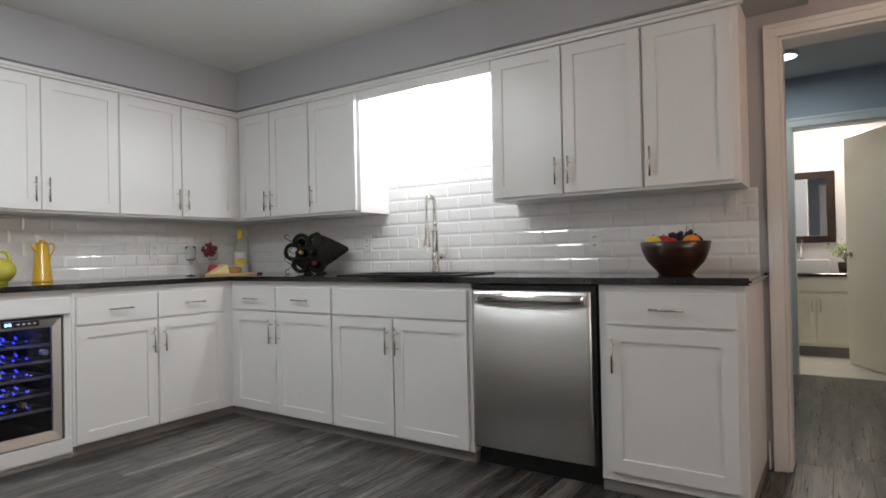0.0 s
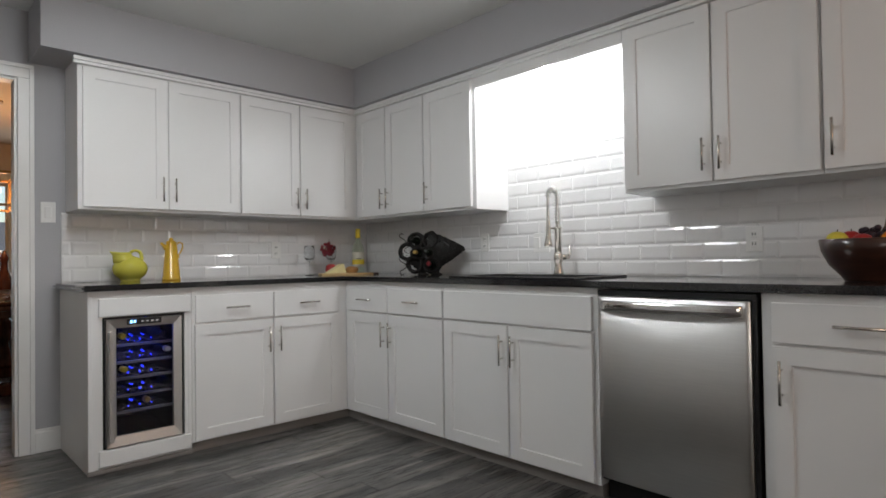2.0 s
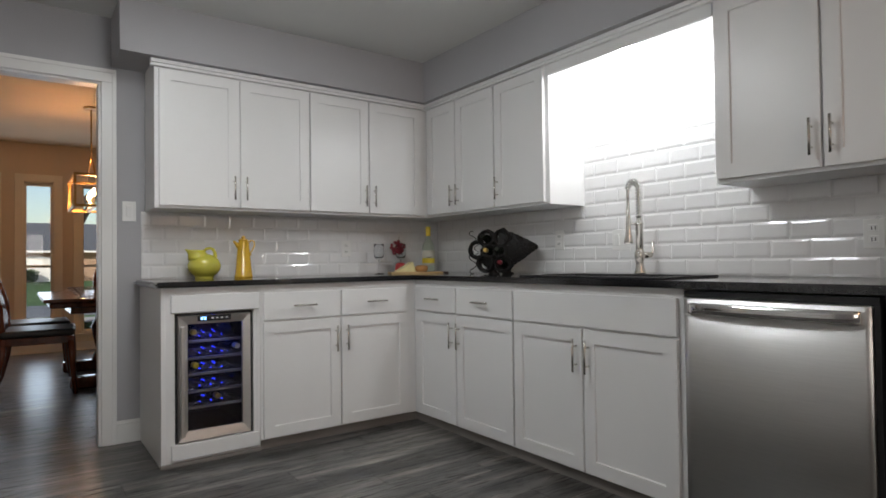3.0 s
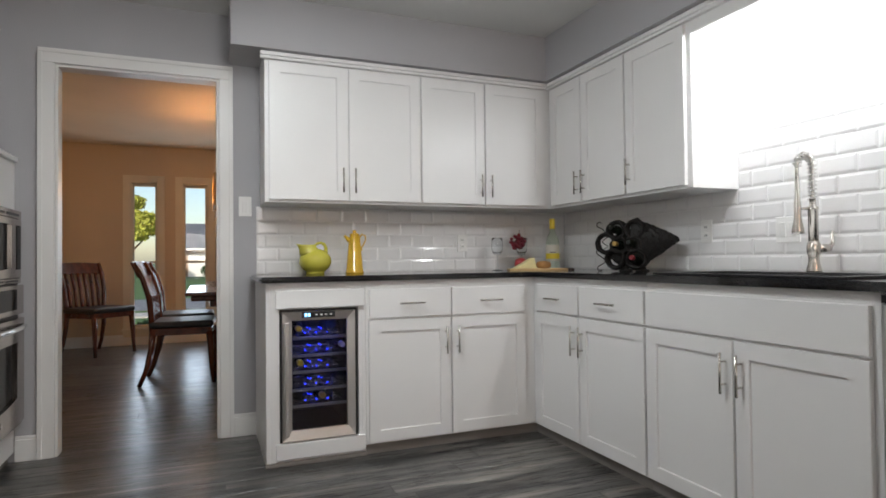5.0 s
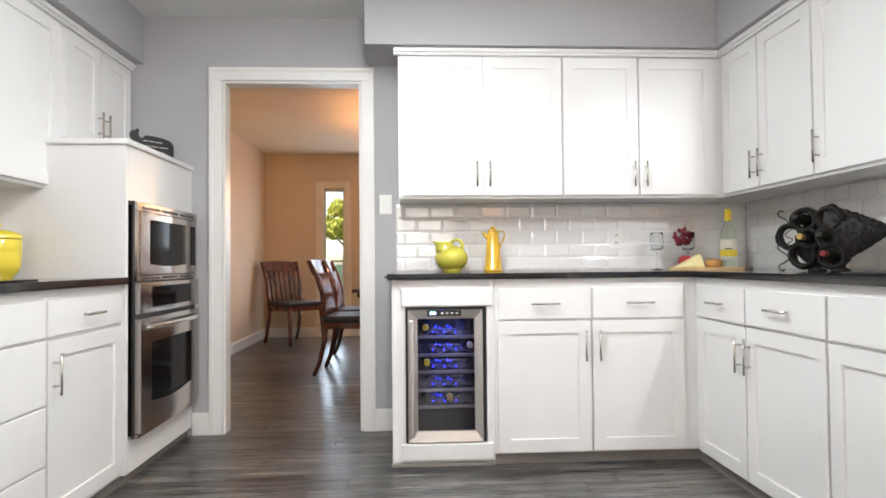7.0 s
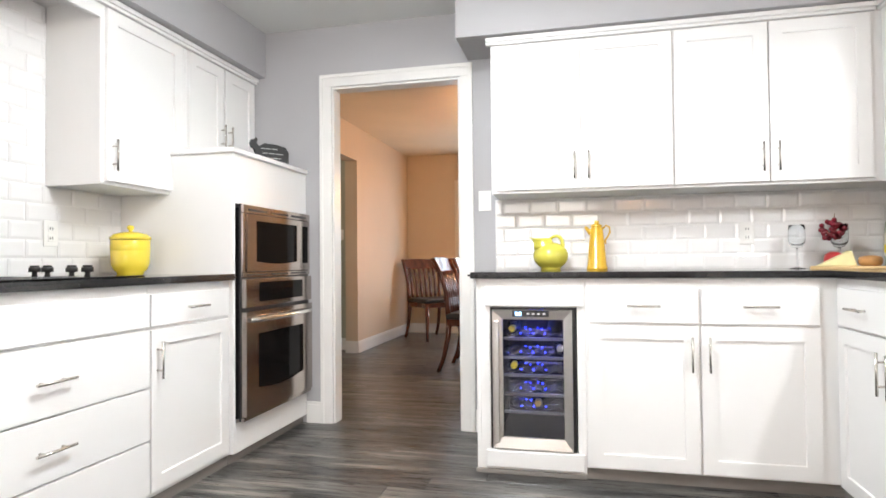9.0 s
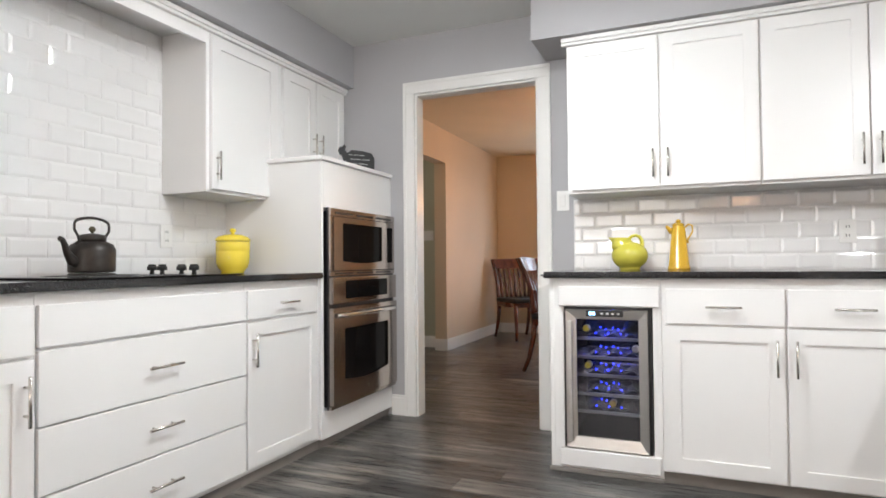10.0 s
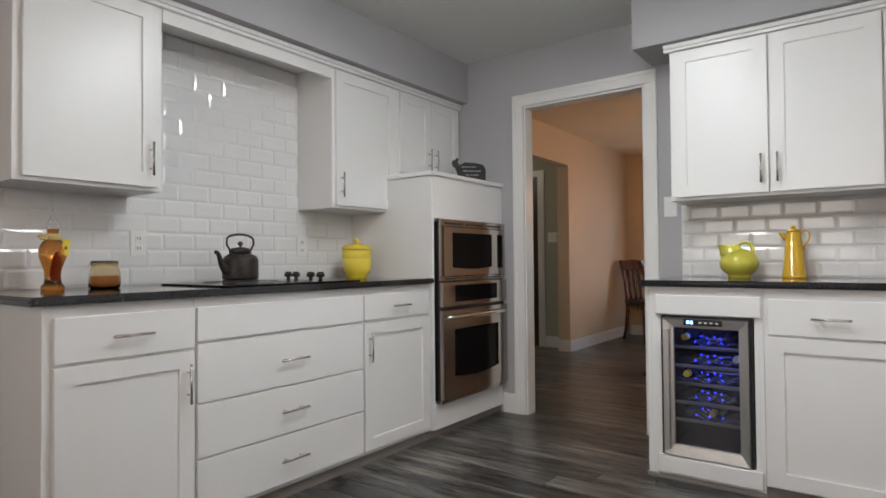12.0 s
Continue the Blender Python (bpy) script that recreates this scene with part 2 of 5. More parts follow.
floor = structure("floor", boxes((XD - 0.3, XE + 0.15, -3.0, YS + T, -0.08, -0.007)), SUBFLOOR,
                  "dark grey wood-look plank floor through kitchen and dining room", "floor")
floor_hall = structure("floor_hall", boxes((-0.9, XE + 0.15, YS + T, 5.94, -0.08, -0.007)), SUBFLOOR,
                       "dark grey wood-look plank floor of the hallway", "floor")
BTILE = mat("bath_floor_tile", (0.55, 0.52, 0.46), 0.3, vary=0.08, scale=3)
floor_bath = structure("floor_bath", boxes((-0.9, XE + 0.15, 5.94, 7.6, -0.08, 0.0)), BTILE, "pale beige tiled bathroom floor", "floor")
ceiling = structure("ceiling", boxes((XW, XE + 0.12, YR - 0.12, YS + 0.12, H, H + 0.1)), CEIL, "flat white painted kitchen ceiling", "ceiling")
structure("ceiling_hall", boxes((-0.9, XE + 0.12, YS + 0.12, 5.94, H, H + 0.1)), CEIL, "flat pale painted hallway ceiling", "ceiling")
structure("ceiling_bath", boxes((-0.9, XE + 0.12, 5.94, 7.6, H, H + 0.1)), CEIL, "flat pale bathroom ceiling", "ceiling")
structure("ceiling_dining", boxes((XD - 0.15, XW - TW_WEST, -3.0, YD1 + 0.15, HD, HD + 0.1)), DCEIL, "textured cream ceiling of the dining room", "ceiling")

DOOR0, DOOR1, DOORH = 0.248, 1.058, 2.072
wall_west = wall_with_holes("wall_west", "y", XW, -TW_WEST, YR - 0.12, YS + 0.12, [(DOOR0, DOOR1, 0, DOORH)], WALL, "grey painted wall with a doorway to the dining room")
wall_sink = wall_with_holes("wall_sink", "x", YS + 0.008, T, XW, XE + 0.12, [(0.496, 1.36, 0, 2.04)], WALL, "grey painted wall behind the sink with white bevelled tiles")
wall_range = wall_with_holes("wall_range", "x", YR - 0.008, -0.12, XW, XE + 0.12, [], WALL, "grey painted wall behind the cooktop with white bevelled tiles")
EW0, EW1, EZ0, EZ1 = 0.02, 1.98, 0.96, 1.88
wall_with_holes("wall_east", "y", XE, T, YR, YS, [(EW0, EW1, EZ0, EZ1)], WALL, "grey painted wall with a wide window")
# hallway and bathroom
wall_with_holes("wall_hall_west", "y", -0.78, -T, YS + 0.13, 7.6, [], HWALL, "blue-grey hallway wall")
wall_with_holes("wall_hall_east", "y", 1.75, T, YS + 0.13, 7.6, [], HWALL, "blue-grey hallway wall")
wall_with_holes("wall_hall_north", "x", 5.88, 0.11, -0.78, 1.75, [(0.41, 1.17, 0, 2.04)], HWALL, "blue-grey hallway wall with the bathroom doorway")
wall_with_holes("wall_bath_north", "x", 7.42, 0.1, -0.78, 1.75, [], BWALL, "pale bathroom wall behind the vanity")
wall_with_holes("wall_bath_west", "y", -0.30, -0.1, 5.99, 7.42, [], BWALL, "pale bathroom wall")
wall_with_holes("wall_bath_east", "y", 1.74, -0.05, 5.99, 7.42, [], BWALL, "pale bathroom wall")
# dining room
WINS = [(0.13, 0.43), (0.72, 1.02), (1.30, 1.60), (1.88, 2.18)]
WZ0, WZ1 = 0.20, 2.02
wall_dining_west = wall_with_holes("wall_dining_west", "y", XD, -0.16, -3.0, YD1 + 0.15, [(a, b, WZ0, WZ1) for a, b in WINS], DWALL,
                                   "warm beige dining room wall with tall narrow windows", HD)
wall_with_holes("wall_dining_south", "x", YD0, -0.14, XD, XW - TW_WEST - 0.001, [(-6.04, -4.3, 0, 2.10)], DWALL, "warm beige dining room wall with a cased opening", HD)
wall_with_holes("wall_dining_north", "x", YD1, 0.14, XD, XW - TW_WEST - 0.001, [], DWALL, "warm beige dining room wall", HD)
wall_with_holes("wall_dining_east", "y", XW - TW_WEST - 0.003, -0.01, YD0, YD1, [(DOOR0, DOOR1, 0, DOORH)], DWALL, "warm beige dining room side of the kitchen wall", HD)
wall_with_holes("wall_passage_west", "y", -6.25, -0.1, -3.0, YD0 - 0.14, [(-1.95, -1.13, 0, 2.03)], GWALL, "grey-green wall of the side passage", HD)
wall_with_holes("wall_passage_south", "x", -2.9, -0.1, -6.25, -3.5, [], GWALL, "grey-green wall of the side passage", HD)
wall_with_holes("wall_passage_east", "y", -3.6, 0.09, -2.9, YD0 - 0.14, [], GWALL, "grey-green wall of the side passage", HD)

# soffits above the wall cabinets
structure("soffit_1", prism([(XW + 0.001, SOF), (-3.022, SOF), (-3.022, H - 0.001), (XW + 0.001, H - 0.001)], 1.11, YS), WALL,
          "grey painted soffit above the wall cabinets", "soffit")
structure("soffit_2", boxes((-3.021, 0.62, 3.042, YS + 0.005, SOF, H - 0.001)), WALL, "grey painted soffit above the sink wall cabinets", "soffit")
structure("soffit_3", boxes((XW + 0.002, -0.45, YR - 0.006, -0.205, SOF, H - 0.001)), WALL, "grey painted soffit above the cooktop wall cabinets", "soffit")


def casing(name, m, width, height, label, w=0.076, depth=0.022, jamb=0.168):
    """Door trim in a local frame: x across the opening from its left edge, y into the wall, z up."""
    ob = thing(name, m, label, "door frame", "", "structure")
    for a, b in ((-w, 0.0), (width, width + w)):
        bm = boxes((a, b, -depth * 0.7, 0, 0, height), bevel=0.003)
        edge = (a, a + 0.022) if a < 0 else (b - 0.022, b)
        box(bm, *edge, -depth, -depth * 0.7 + 0.001, 0, height + w - 0.022, bevel=0.002)
        part("side_casing", bm, TRIM, ob)
    bm = boxes((-w, width + w, -depth * 0.7, 0, height, height + w), bevel=0.003)
    box(bm, -w + 0.001, width + w - 0.001, -depth, -depth * 0.7 + 0.001, height + w - 0.022, height + w, bevel=0.002)
    part("head_casing", bm, TRIM, ob)
    part("jamb", boxes((0.0, 0.014, 0.0, jamb, 0, height - 0.014), bevel=0.002), TRIM, ob)
    part("jamb", boxes((width - 0.014, width, 0.0, jamb, 0, height - 0.014), bevel=0.002), TRIM, ob)
    part("head_jamb", boxes((0.0, width, 0.0, jamb, height - 0.014, height), bevel=0.002), TRIM, ob)
    return ob


WEST = pose(XW, 0, 0, 0, 0, 90)
SINK = pose(0, YS, 0)
RANGE = pose(0, YR, 0, 0, 0, 180)
casing("door_frame_1", WEST @ pose(DOOR0, 0, 0), DOOR1 - DOOR0, DOORH, "white painted doorway trim, open to the dining room", jamb=TW_WEST + 0.013)
casing("door_frame_2", pose(0.496, YS + 0.008, 0), 0.864, 2.04, "white painted doorway trim, open to the hallway", w=0.062)
casing("door_frame_3", pose(0.41, 5.88, 0), 0.76, 2.04, "white painted bathroom doorway trim", jamb=0.11)


def baseboard_on(name, m, a0, a1, h=0.13):
    ob = structure(name, boxes((a0, a1, -0.014, 0, 0, h - 0.018), (a0, a1, -0.009, 0, h - 0.018, h), bevel=0.002), TRIM, "white painted baseboard", "baseboard")
    ob.matrix_world = m
    return ob


EAST = pose(XE, 0, 0, 0, 0, -90)
ew = thing("window_5", EAST, "wide kitchen window, out of view, closed by an added pale panel", "window", "", "structure")
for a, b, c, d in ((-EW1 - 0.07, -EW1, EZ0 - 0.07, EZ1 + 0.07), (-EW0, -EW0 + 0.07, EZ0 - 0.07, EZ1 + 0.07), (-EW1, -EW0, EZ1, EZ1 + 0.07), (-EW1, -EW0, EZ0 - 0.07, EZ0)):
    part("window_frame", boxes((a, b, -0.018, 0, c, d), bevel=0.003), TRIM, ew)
# opaque panel added, unseen, to keep sunlight from entering through the opening
part("closing_panel", boxes((-EW1, -EW0, 0.07, 0.075, EZ0, EZ1)), TRIM, ew, "added pale panel that closes the window opening")
baseboard_on("baseboard", WEST, 0.075, 0.171)
baseboard_on("baseboard", WEST, 1.135, 1.262)
baseboard_on("baseboard", pose(0, YS + 0.008, 0), 0.412, 0.42)
baseboard_on("baseboard", pose(XD, 0, 0, 0, 0, 90), YD0 + 0.015, YD1)
baseboard_on("baseboard", pose(0, YD0, 0, 0, 0, 180), 6.03, -XD)
baseboard_on("baseboard", pose(-6.04, 0, 0, 0, 0, 90), YD0 - 0.14, YD0 + 0.012)
baseboard_on("baseboard", pose(-6.25, 0, 0, 0, 0, 90), -1.04, YD0 - 0.14)
baseboard_on("baseboard", pose(0, 5.88, 0), 0.0, 0.32)

# ---- cabinets ----


def bar_handle(parent, x, y, z, length, upright):
    """A round bar pull on two posts; y is the face that it stands on."""
    r, off, inset = 0.0052, 0.028, length * 0.22
    bm = bmesh.new()
    h = length / 2
    a = Vector((0, 0, 1)) if upright else Vector((1, 0, 0))
    c = Vector((x, y - off, z))
    tube([c - a * h, c + a * h], r, 10, bm)
    for s in (-1, 1):
        p = c + a * s * (h - inset)
        tube([p, p + Vector((0, off - 0.001, 0))], r * 0.8, 8, bm)
    return part("handle", bm, NICKEL, parent, "brushed nickel bar pull")


def shaker(parent, x0, x1, z0, z1, y, rail=0.062, name="door", t=0.019):
    """A framed front with a sunk panel, its back at y."""
    bm = bmesh.new()
    f, d = y - t, 0.009
    o = [(x0, z0), (x1, z0), (x1, z1), (x0, z1)]
    i = [(x0 + rail, z0 + rail), (x1 - rail, z0 + rail), (x1 - rail, z1 - rail), (x0 + rail, z1 - rail)]
    B = [bm.verts.new((p, y, q)) for p, q in o]
    F = [bm.verts.new((p, f, q)) for p, q in o]
    I = [bm.verts.new((p, f, q)) for p, q in i]
    R = [bm.verts.new((p, f + d, q)) for p, q in i]
    bm.faces.new(B)
    bm.faces.new(R)
    rim = []
    for k in range(4):
        n = (k + 1) % 4
        bm.faces.new((B[k], B[n], F[n], F[k]))
        bm.faces.new((F[k], F[n], I[n], I[k]))
        bm.faces.new((I[k], I[n], R[n], R[k]))
    bm.edges.ensure_lookup_table()
    rim = [e for e in bm.edges if all(v in F for v in e.verts) or all(v in I for v in e.verts)]
    bmesh.ops.bevel(bm, geom=rim, offset=0.0018, segments=2, affect="EDGES")
    return part(name, bm, CAB, parent)


def slab(parent, x0, x1, z0, z1, y, name="drawer_front", t=0.019):
    return part(name, boxes((x0, x1, y - t, y, z0, z1), bevel=0.003, seg=2), CAB, parent)


BD, UD = 0.632, 0.292          # carcass depths of base and wall cabinets
DT, DBt, DRT, DRB = 0.865, 0.715, 0.705, 0.062


def base_cabinet(F, u0, u1, fronts, label, left_panel=False, depth=BD, toe=True, z1=CB):
    ob = thing("base_cabinet", F @ pose(u0, 0, 0), label, "base cabinet", "base cabinets")
    w = u1 - u0
    part("carcass", boxes((0, w, -depth, 0.004, 0.052, z1), bevel=0.0015), CAB, ob)
    if toe:
        part("toe_kick", boxes((0.0, w, -depth + 0.012, 0.0, 0.0, 0.052), bevel=0.0), SHOE, ob, "grey-brown toe moulding")
    for kind, a, b, c, d, handle in fronts:
        a, b = a - u0, b - u0
        fr = (shaker if kind == "door" else slab)(ob, a, b, c, d, -depth)
        fy = -depth - 0.019
        if handle == "mid":
            bar_handle(fr, (a + b) / 2, fy, (c + d) / 2, 0.14, False)
        elif handle == "low":
            bar_handle(fr, (a + b) / 2, fy, c + (d - c) * 0.5, 0.15, False)
        elif handle == "left":
            bar_handle(fr, a + 0.03, fy, d - 0.12, 0.15, True)
        elif handle == "right":
            bar_handle(fr, b - 0.03, fy, d - 0.12, 0.15, True)
    return ob


UB, UT, VB = 1.338, 2.118, 2.066


def wall_cabinet(F, u0, u1, fronts, label, z0=UB, depth=UD, crown=True):
    ob = thing("wall_cabinet", F @ pose(u0, 0, z0), label, "wall cabinet", "wall cabinets")
    w = u1 - u0
    top = SOF - 0.002 - z0
    part("carcass", boxes((0, w, -depth, 0.004, 0, top), bevel=0.0015), CAB, ob)
    for a, b, c, d, handle in fronts:
        a, b = a - u0, b - u0
        fr = shaker(ob, a, b, c - z0, d - z0, -depth)
        fy = -depth - 0.019
        if handle:
            bar_handle(fr, a + 0.03 if handle == "left" else b - 0.03, fy, c - z0 + 0.115, 0.14, True)
    return ob


def crown_on(F, u0, u1, ends, label):
    """Small stepped moulding under the soffit."""
    y = -UD
    ob = structure("crown_moulding", boxes((u0, u1, y - 0.026, y - 0.0005, UT + 0.006, UT + 0.022), (u0, u1, y - 0.036, y - 0.0005, UT + 0.022, SOF - 0.004), bevel=0.003, seg=2),
                   CAB, label, "crown moulding")
    ob.matrix_world = F
    return ob


D0 = 1.354
# west run
wall_cabinet(WEST, 1.285, 2.192, [(1.308, 1.743, D0, UT, "right"), (1.753, 2.187, D0, UT, "left")], "white shaker wall cabinet with two doors")
wall_cabinet(WEST, 2.193, YS - 0.001, [(2.198, 2.617, D0, UT, "right"), (2.625, 3.052, D0, UT, "left")], "white shaker corner wall cabinet with two doors")
crown_on(WEST, 1.262, YS - UD - 0.036, (1, 0), "white crown moulding along the wall cabinets")
# sink run
XU = XW + UD + 0.001
wall_cabinet(SINK, XU, -2.316, [(XU + 0.03, -2.722, D0, UT, "right"), (-2.714, -2.322, D0, UT, "left")], "white shaker corner wall cabinet beside the sink")
wall_cabinet(SINK, -2.315, -1.858, [(-2.310, -1.888, D0, UT, "left")], "white shaker wall cabinet with one door beside the sink")
wall_cabinet(SINK, -0.884, -0.058, [(-0.868, -0.466, D0, UT, "right"), (-0.456, -0.064, D0, UT, "left")], "white shaker wall cabinet with two doors above the dishwasher")
wall_cabinet(SINK, -0.057, 0.362, [(-0.050, 0.336, D0, UT, "left")], "white shaker end wall cabinet with one door")
crown_on(SINK, XW + UD, 0.385, (0, 1), "white crown moulding along the wall cabinets")
# cooktop run, u runs against x
wall_cabinet(RANGE, 0.628, 1.170, [(0.655, 1.142, D0, UT, "right")], "white shaker wall cabinet with one wide door")
wall_cabinet(RANGE, 2.142, 2.690, [(2.162, 2.662, D0, UT, "left")], "white shaker wall cabinet with one door beside the oven tower")
wall_cabinet(RANGE, 2.691, -XW - 0.002, [(2.715, 3.030, 1.60, UT, "right"), (3.040, 3.355, 1.60, UT, "left")], "white shaker cabinet above the oven tower with two doors", z0=1.563)
crown_on(RANGE, 0.605, -XW - 0.002, (1, 0), "white crown moulding along the wall cabinets")


def alcove(F, u0, u1, label):
    ob = thing("valance", F @ pose(u0, 0, VB), label, "valance", "valances")
    part("front_board", boxes((0.001, u1 - u0 - 0.001, -UD - 0.004, -UD + 0.016, 0, SOF - VB - 0.002), bevel=0.0015), CAB, ob)
    part("top_board", boxes((0.001, u1 - u0 - 0.001, -UD + 0.017, 0.004, SOF - VB - 0.022, SOF - VB - 0.002)), CAB, ob)
    return ob


alcove(SINK, -1.858, -0.884, "white painted valance board bridging the cabinets over the sink")
alcove(RANGE, 1.170, 2.142, "white painted valance board bridging the cabinets over the cooktop")

# base cabinets
base_cabinet(WEST, 1.755, YS - 0.001, [("drawer", 1.773, 2.231, DBt - 0.008, DT - 0.006, "mid"), ("drawer", 2.241, 2.698, DBt - 0.008, DT - 0.006, "mid"),
             ("door", 1.770, 2.229, DRB, DRT - 0.008, "right"), ("door", 2.239, 2.700, DRB, DRT - 0.008, "left")], "white shaker base cabinet with two drawers and two doors")
XB = XW + BD + 0.002
base_cabinet(SINK, XB, -1.792, [("drawer", XB + 0.045, -2.286, DBt, DT, "mid"), ("drawer", -2.276, -1.798, DBt, DT, "mid"),
             ("door", XB + 0.045, -2.286, DRB, DRT, "right"), ("door", -2.276, -1.798, DRB, DRT, "left")], "white shaker corner base cabinet with two drawers and two doors")
base_cabinet(SINK, -1.791, -0.832, [("drawer", -1.785, -0.856, DBt, DT, ""), ("door", -1.785, -1.334, DRB, DRT, "right"),
             ("door", -1.324, -0.856, DRB, DRT, "left")], "white shaker sink cabinet with a false front and two doors")
base_cabinet(SINK, -0.178, 0.405, [("drawer", -0.142, 0.374, DBt + 0.018, DT + 0.006, "mid"), ("door", -0.142, 0.374, 0.092, DRT + 0.016, "left")],
             "white shaker base cabinet with one drawer and one door")
base_cabinet(RANGE, 0.605, 1.115, [("drawer", 0.634, 1.108, DBt, DT, "mid"), ("door", 0.634, 1.108, DRB, DRT, "right")],
             "white shaker end base cabinet with one drawer and one door")
base_cabinet(RANGE, 1.116, 2.020, [("drawer", 1.120, 2.016, 0.735, DT, ""), ("drawer", 1.120, 2.016, 0.498, 0.725, "low"),
             ("drawer", 1.120, 2.016, 0.289, 0.492, "low"), ("drawer", 1.120, 2.016, 0.075, 0.283, "low")], "white base cabinet with three wide drawers below the cooktop")
base_cabinet(RANGE, 2.021, 2.584, [("drawer", 2.026, 2.556, DBt + 0.02, DT, "mid"), ("door", 2.026, 2.556, 0.076, DRT + 0.015, "left")],
             "white shaker base cabinet with drawer and door beside the ovens")
# wine cooler housing
wc = thing("cooler_cabinet", WEST @ pose(1.255, 0, 0), "white painted cabinet housing around the wine cooler", "base cabinet", "base cabinets")
part("side_panel", boxes((0, 0.02, -BD, 0.004, 0, CB), bevel=0.0015), CAB, wc)
part("side_panel", boxes((0.480, 0.499, -BD, 0.004, 0.0, CB), bevel=0.0015), CAB, wc)
part("back_panel", boxes((0.02, 0.480, -0.012, 0.003, 0.02, CB)), CAB, wc)
part("top_rail", boxes((0.02, 0.480, -BD, -BD + 0.02, 0.772, CB)), CAB, wc)
part("bottom_shelf", boxes((0.02, 0.480, -BD, -0.013, 0.02, 0.112)), CAB, wc)
part("stile", boxes((0.02, 0.064, -BD, -BD + 0.02, 0.112, 0.772)), CAB, wc)
part("stile", boxes((0.462, 0.480, -BD, -BD + 0.02, 0.112, 0.772)), CAB, wc)
part("top_trim", boxes((0.045, 0.490, -BD - 0.019, -BD, 0.776, 0.866), bevel=0.003), CAB, wc)
part("bottom_trim", boxes((0.045, 0.490, -BD - 0.019, -BD, 0.034, 0.112), bevel=0.003), CAB, wc)
part("toe_moulding", boxes((-0.006, 0.500, -BD - 0.012, -BD, 0.0, 0.022), bevel=0.003), SHOE, wc, "grey-brown toe moulding")
# oven tower
ot = thing("oven_tower", RANGE @ pose(2.586, 0, 0), "white painted tall cabinet around the built-in ovens", "tall cabinet", "base cabinets")
TW = -XW - 2.588
OD = BD + 0.019
part("side_panel", boxes((0, 0.022, -OD, 0.004, 0.05, 1.535), bevel=0.0015), CAB, ot)
part("side_panel", boxes((TW - 0.012, TW, -OD, 0.004, 0.05, 1.535), bevel=0.0015), CAB, ot)
part("back_panel", boxes((0.022, TW - 0.012, -0.02, 0.003, 0.05, 1.535)), CAB, ot)
part("top_panel", boxes((0.022, TW - 0.012, -OD, -OD + 0.02, 1.286, 1.535)), CAB, ot)
part("bottom_panel", boxes((0.022, TW - 0.012, -OD, -OD + 0.02, 0.05, 0.198)), CAB, ot)
part("shelf", boxes((0.022, TW - 0.012, -OD + 0.02, -0.021, 0.17, 0.197)), CAB, ot)
part("toe_kick", boxes((0.0, TW, -OD + 0.025, 0.0, 0.0, 0.0495)), SHOE, ot, "grey-brown toe moulding")
part("top_ledge", boxes((-0.012, TW, -OD - 0.016, 0.004, 1.536, 1.562), bevel=0.006, seg=3), CAB, ot)

# ---- worktops ----


def worktop(name, outline, holes, label, nose):
    bm = bmesh.new()
    edges = []
    for loop in [outline] + holes:
        vs = [bm.verts.new((x, y, CT)) for x, y in loop]
        edges += [bm.edges.new((vs[k], vs[(k + 1) % len(vs)])) for k in range(len(vs))]
    r = bmesh.ops.triangle_fill(bm, use_beauty=True, edges=edges)
    top = [f for f in bm.faces]
    ex = bmesh.ops.extrude_face_region(bm, geom=top)
    low = [g for g in ex["geom"] if isinstance(g, bmesh.types.BMVert)]
    bmesh.ops.translate(bm, vec=(0, 0, -(CT - CB)), verts=low)
    bmesh.ops.recalc_face_normals(bm, faces=bm.faces)
    pick = [e for e in bm.edges if abs(e.verts[0].co.z - e.verts[1].co.z) < 1e-5 and len(e.link_faces) == 2
            and any(abs(f.normal.z) < 0.5 for f in e.link_faces) and nose(*((e.verts[0].co + e.verts[1].co) / 2).xy)]
    bmesh.ops.bevel(bm, geom=pick, offset=0.011, segments=4, affect="EDGES")
    ob = new(name, mesh_of(name, bm, STONE))
    return tagged(ob, label, "worktop")


YF, XF = YS - BD - 0.042, XW + BD + 0.042
SX0, SX1, SY0, SY1 = -1.78, -1.00, 2.83, 3.22
worktop("worktop", [(XW + 0.001, 1.222), (XF, 1.222), (XF, YF), (0.432, YF), (0.432, YS + 0.006), (XW + 0.001, YS + 0.006)],
        [[(SX0, SY0), (SX1, SY0), (SX1, SY1), (SX0, SY1)]], "polished black granite worktop along two walls",
        lambda x, y: (x < XF + 0.01 and y < YF) or y < YF + 0.01 or x > 0.42)
worktop("worktop", [(-2.583, YR - 0.006), (-0.555, YR - 0.006), (-0.555, YR + BD + 0.042), (-2.583, YR + BD + 0.042)], [],
        "polished black granite worktop around the cooktop", lambda x, y: y > 0.05 or x > -0.57)

# ---- materials of the things ----
LIME = mat("lime_glaze", (0.60, 0.55, 0.075), 0.14, vary=0.06, scale=6, coat=0.5)
MUSTARD = mat("mustard_enamel", (0.68, 0.41, 0.035), 0.2, vary=0.05, scale=8, coat=0.4)
YELLOW = mat("yellow_glaze", (0.80, 0.62, 0.05), 0.14, vary=0.05, scale=8, coat=0.5)
IRON = mat("dark_iron", (0.035, 0.030, 0.027), 0.42, 0.4, vary=0.4, scale=18, bump=0.3, bump_scale=60)
RACK = mat("black_resin", (0.009, 0.008, 0.0075), 0.5, vary=0.5, scale=25, bump=0.7, bump_scale=45)
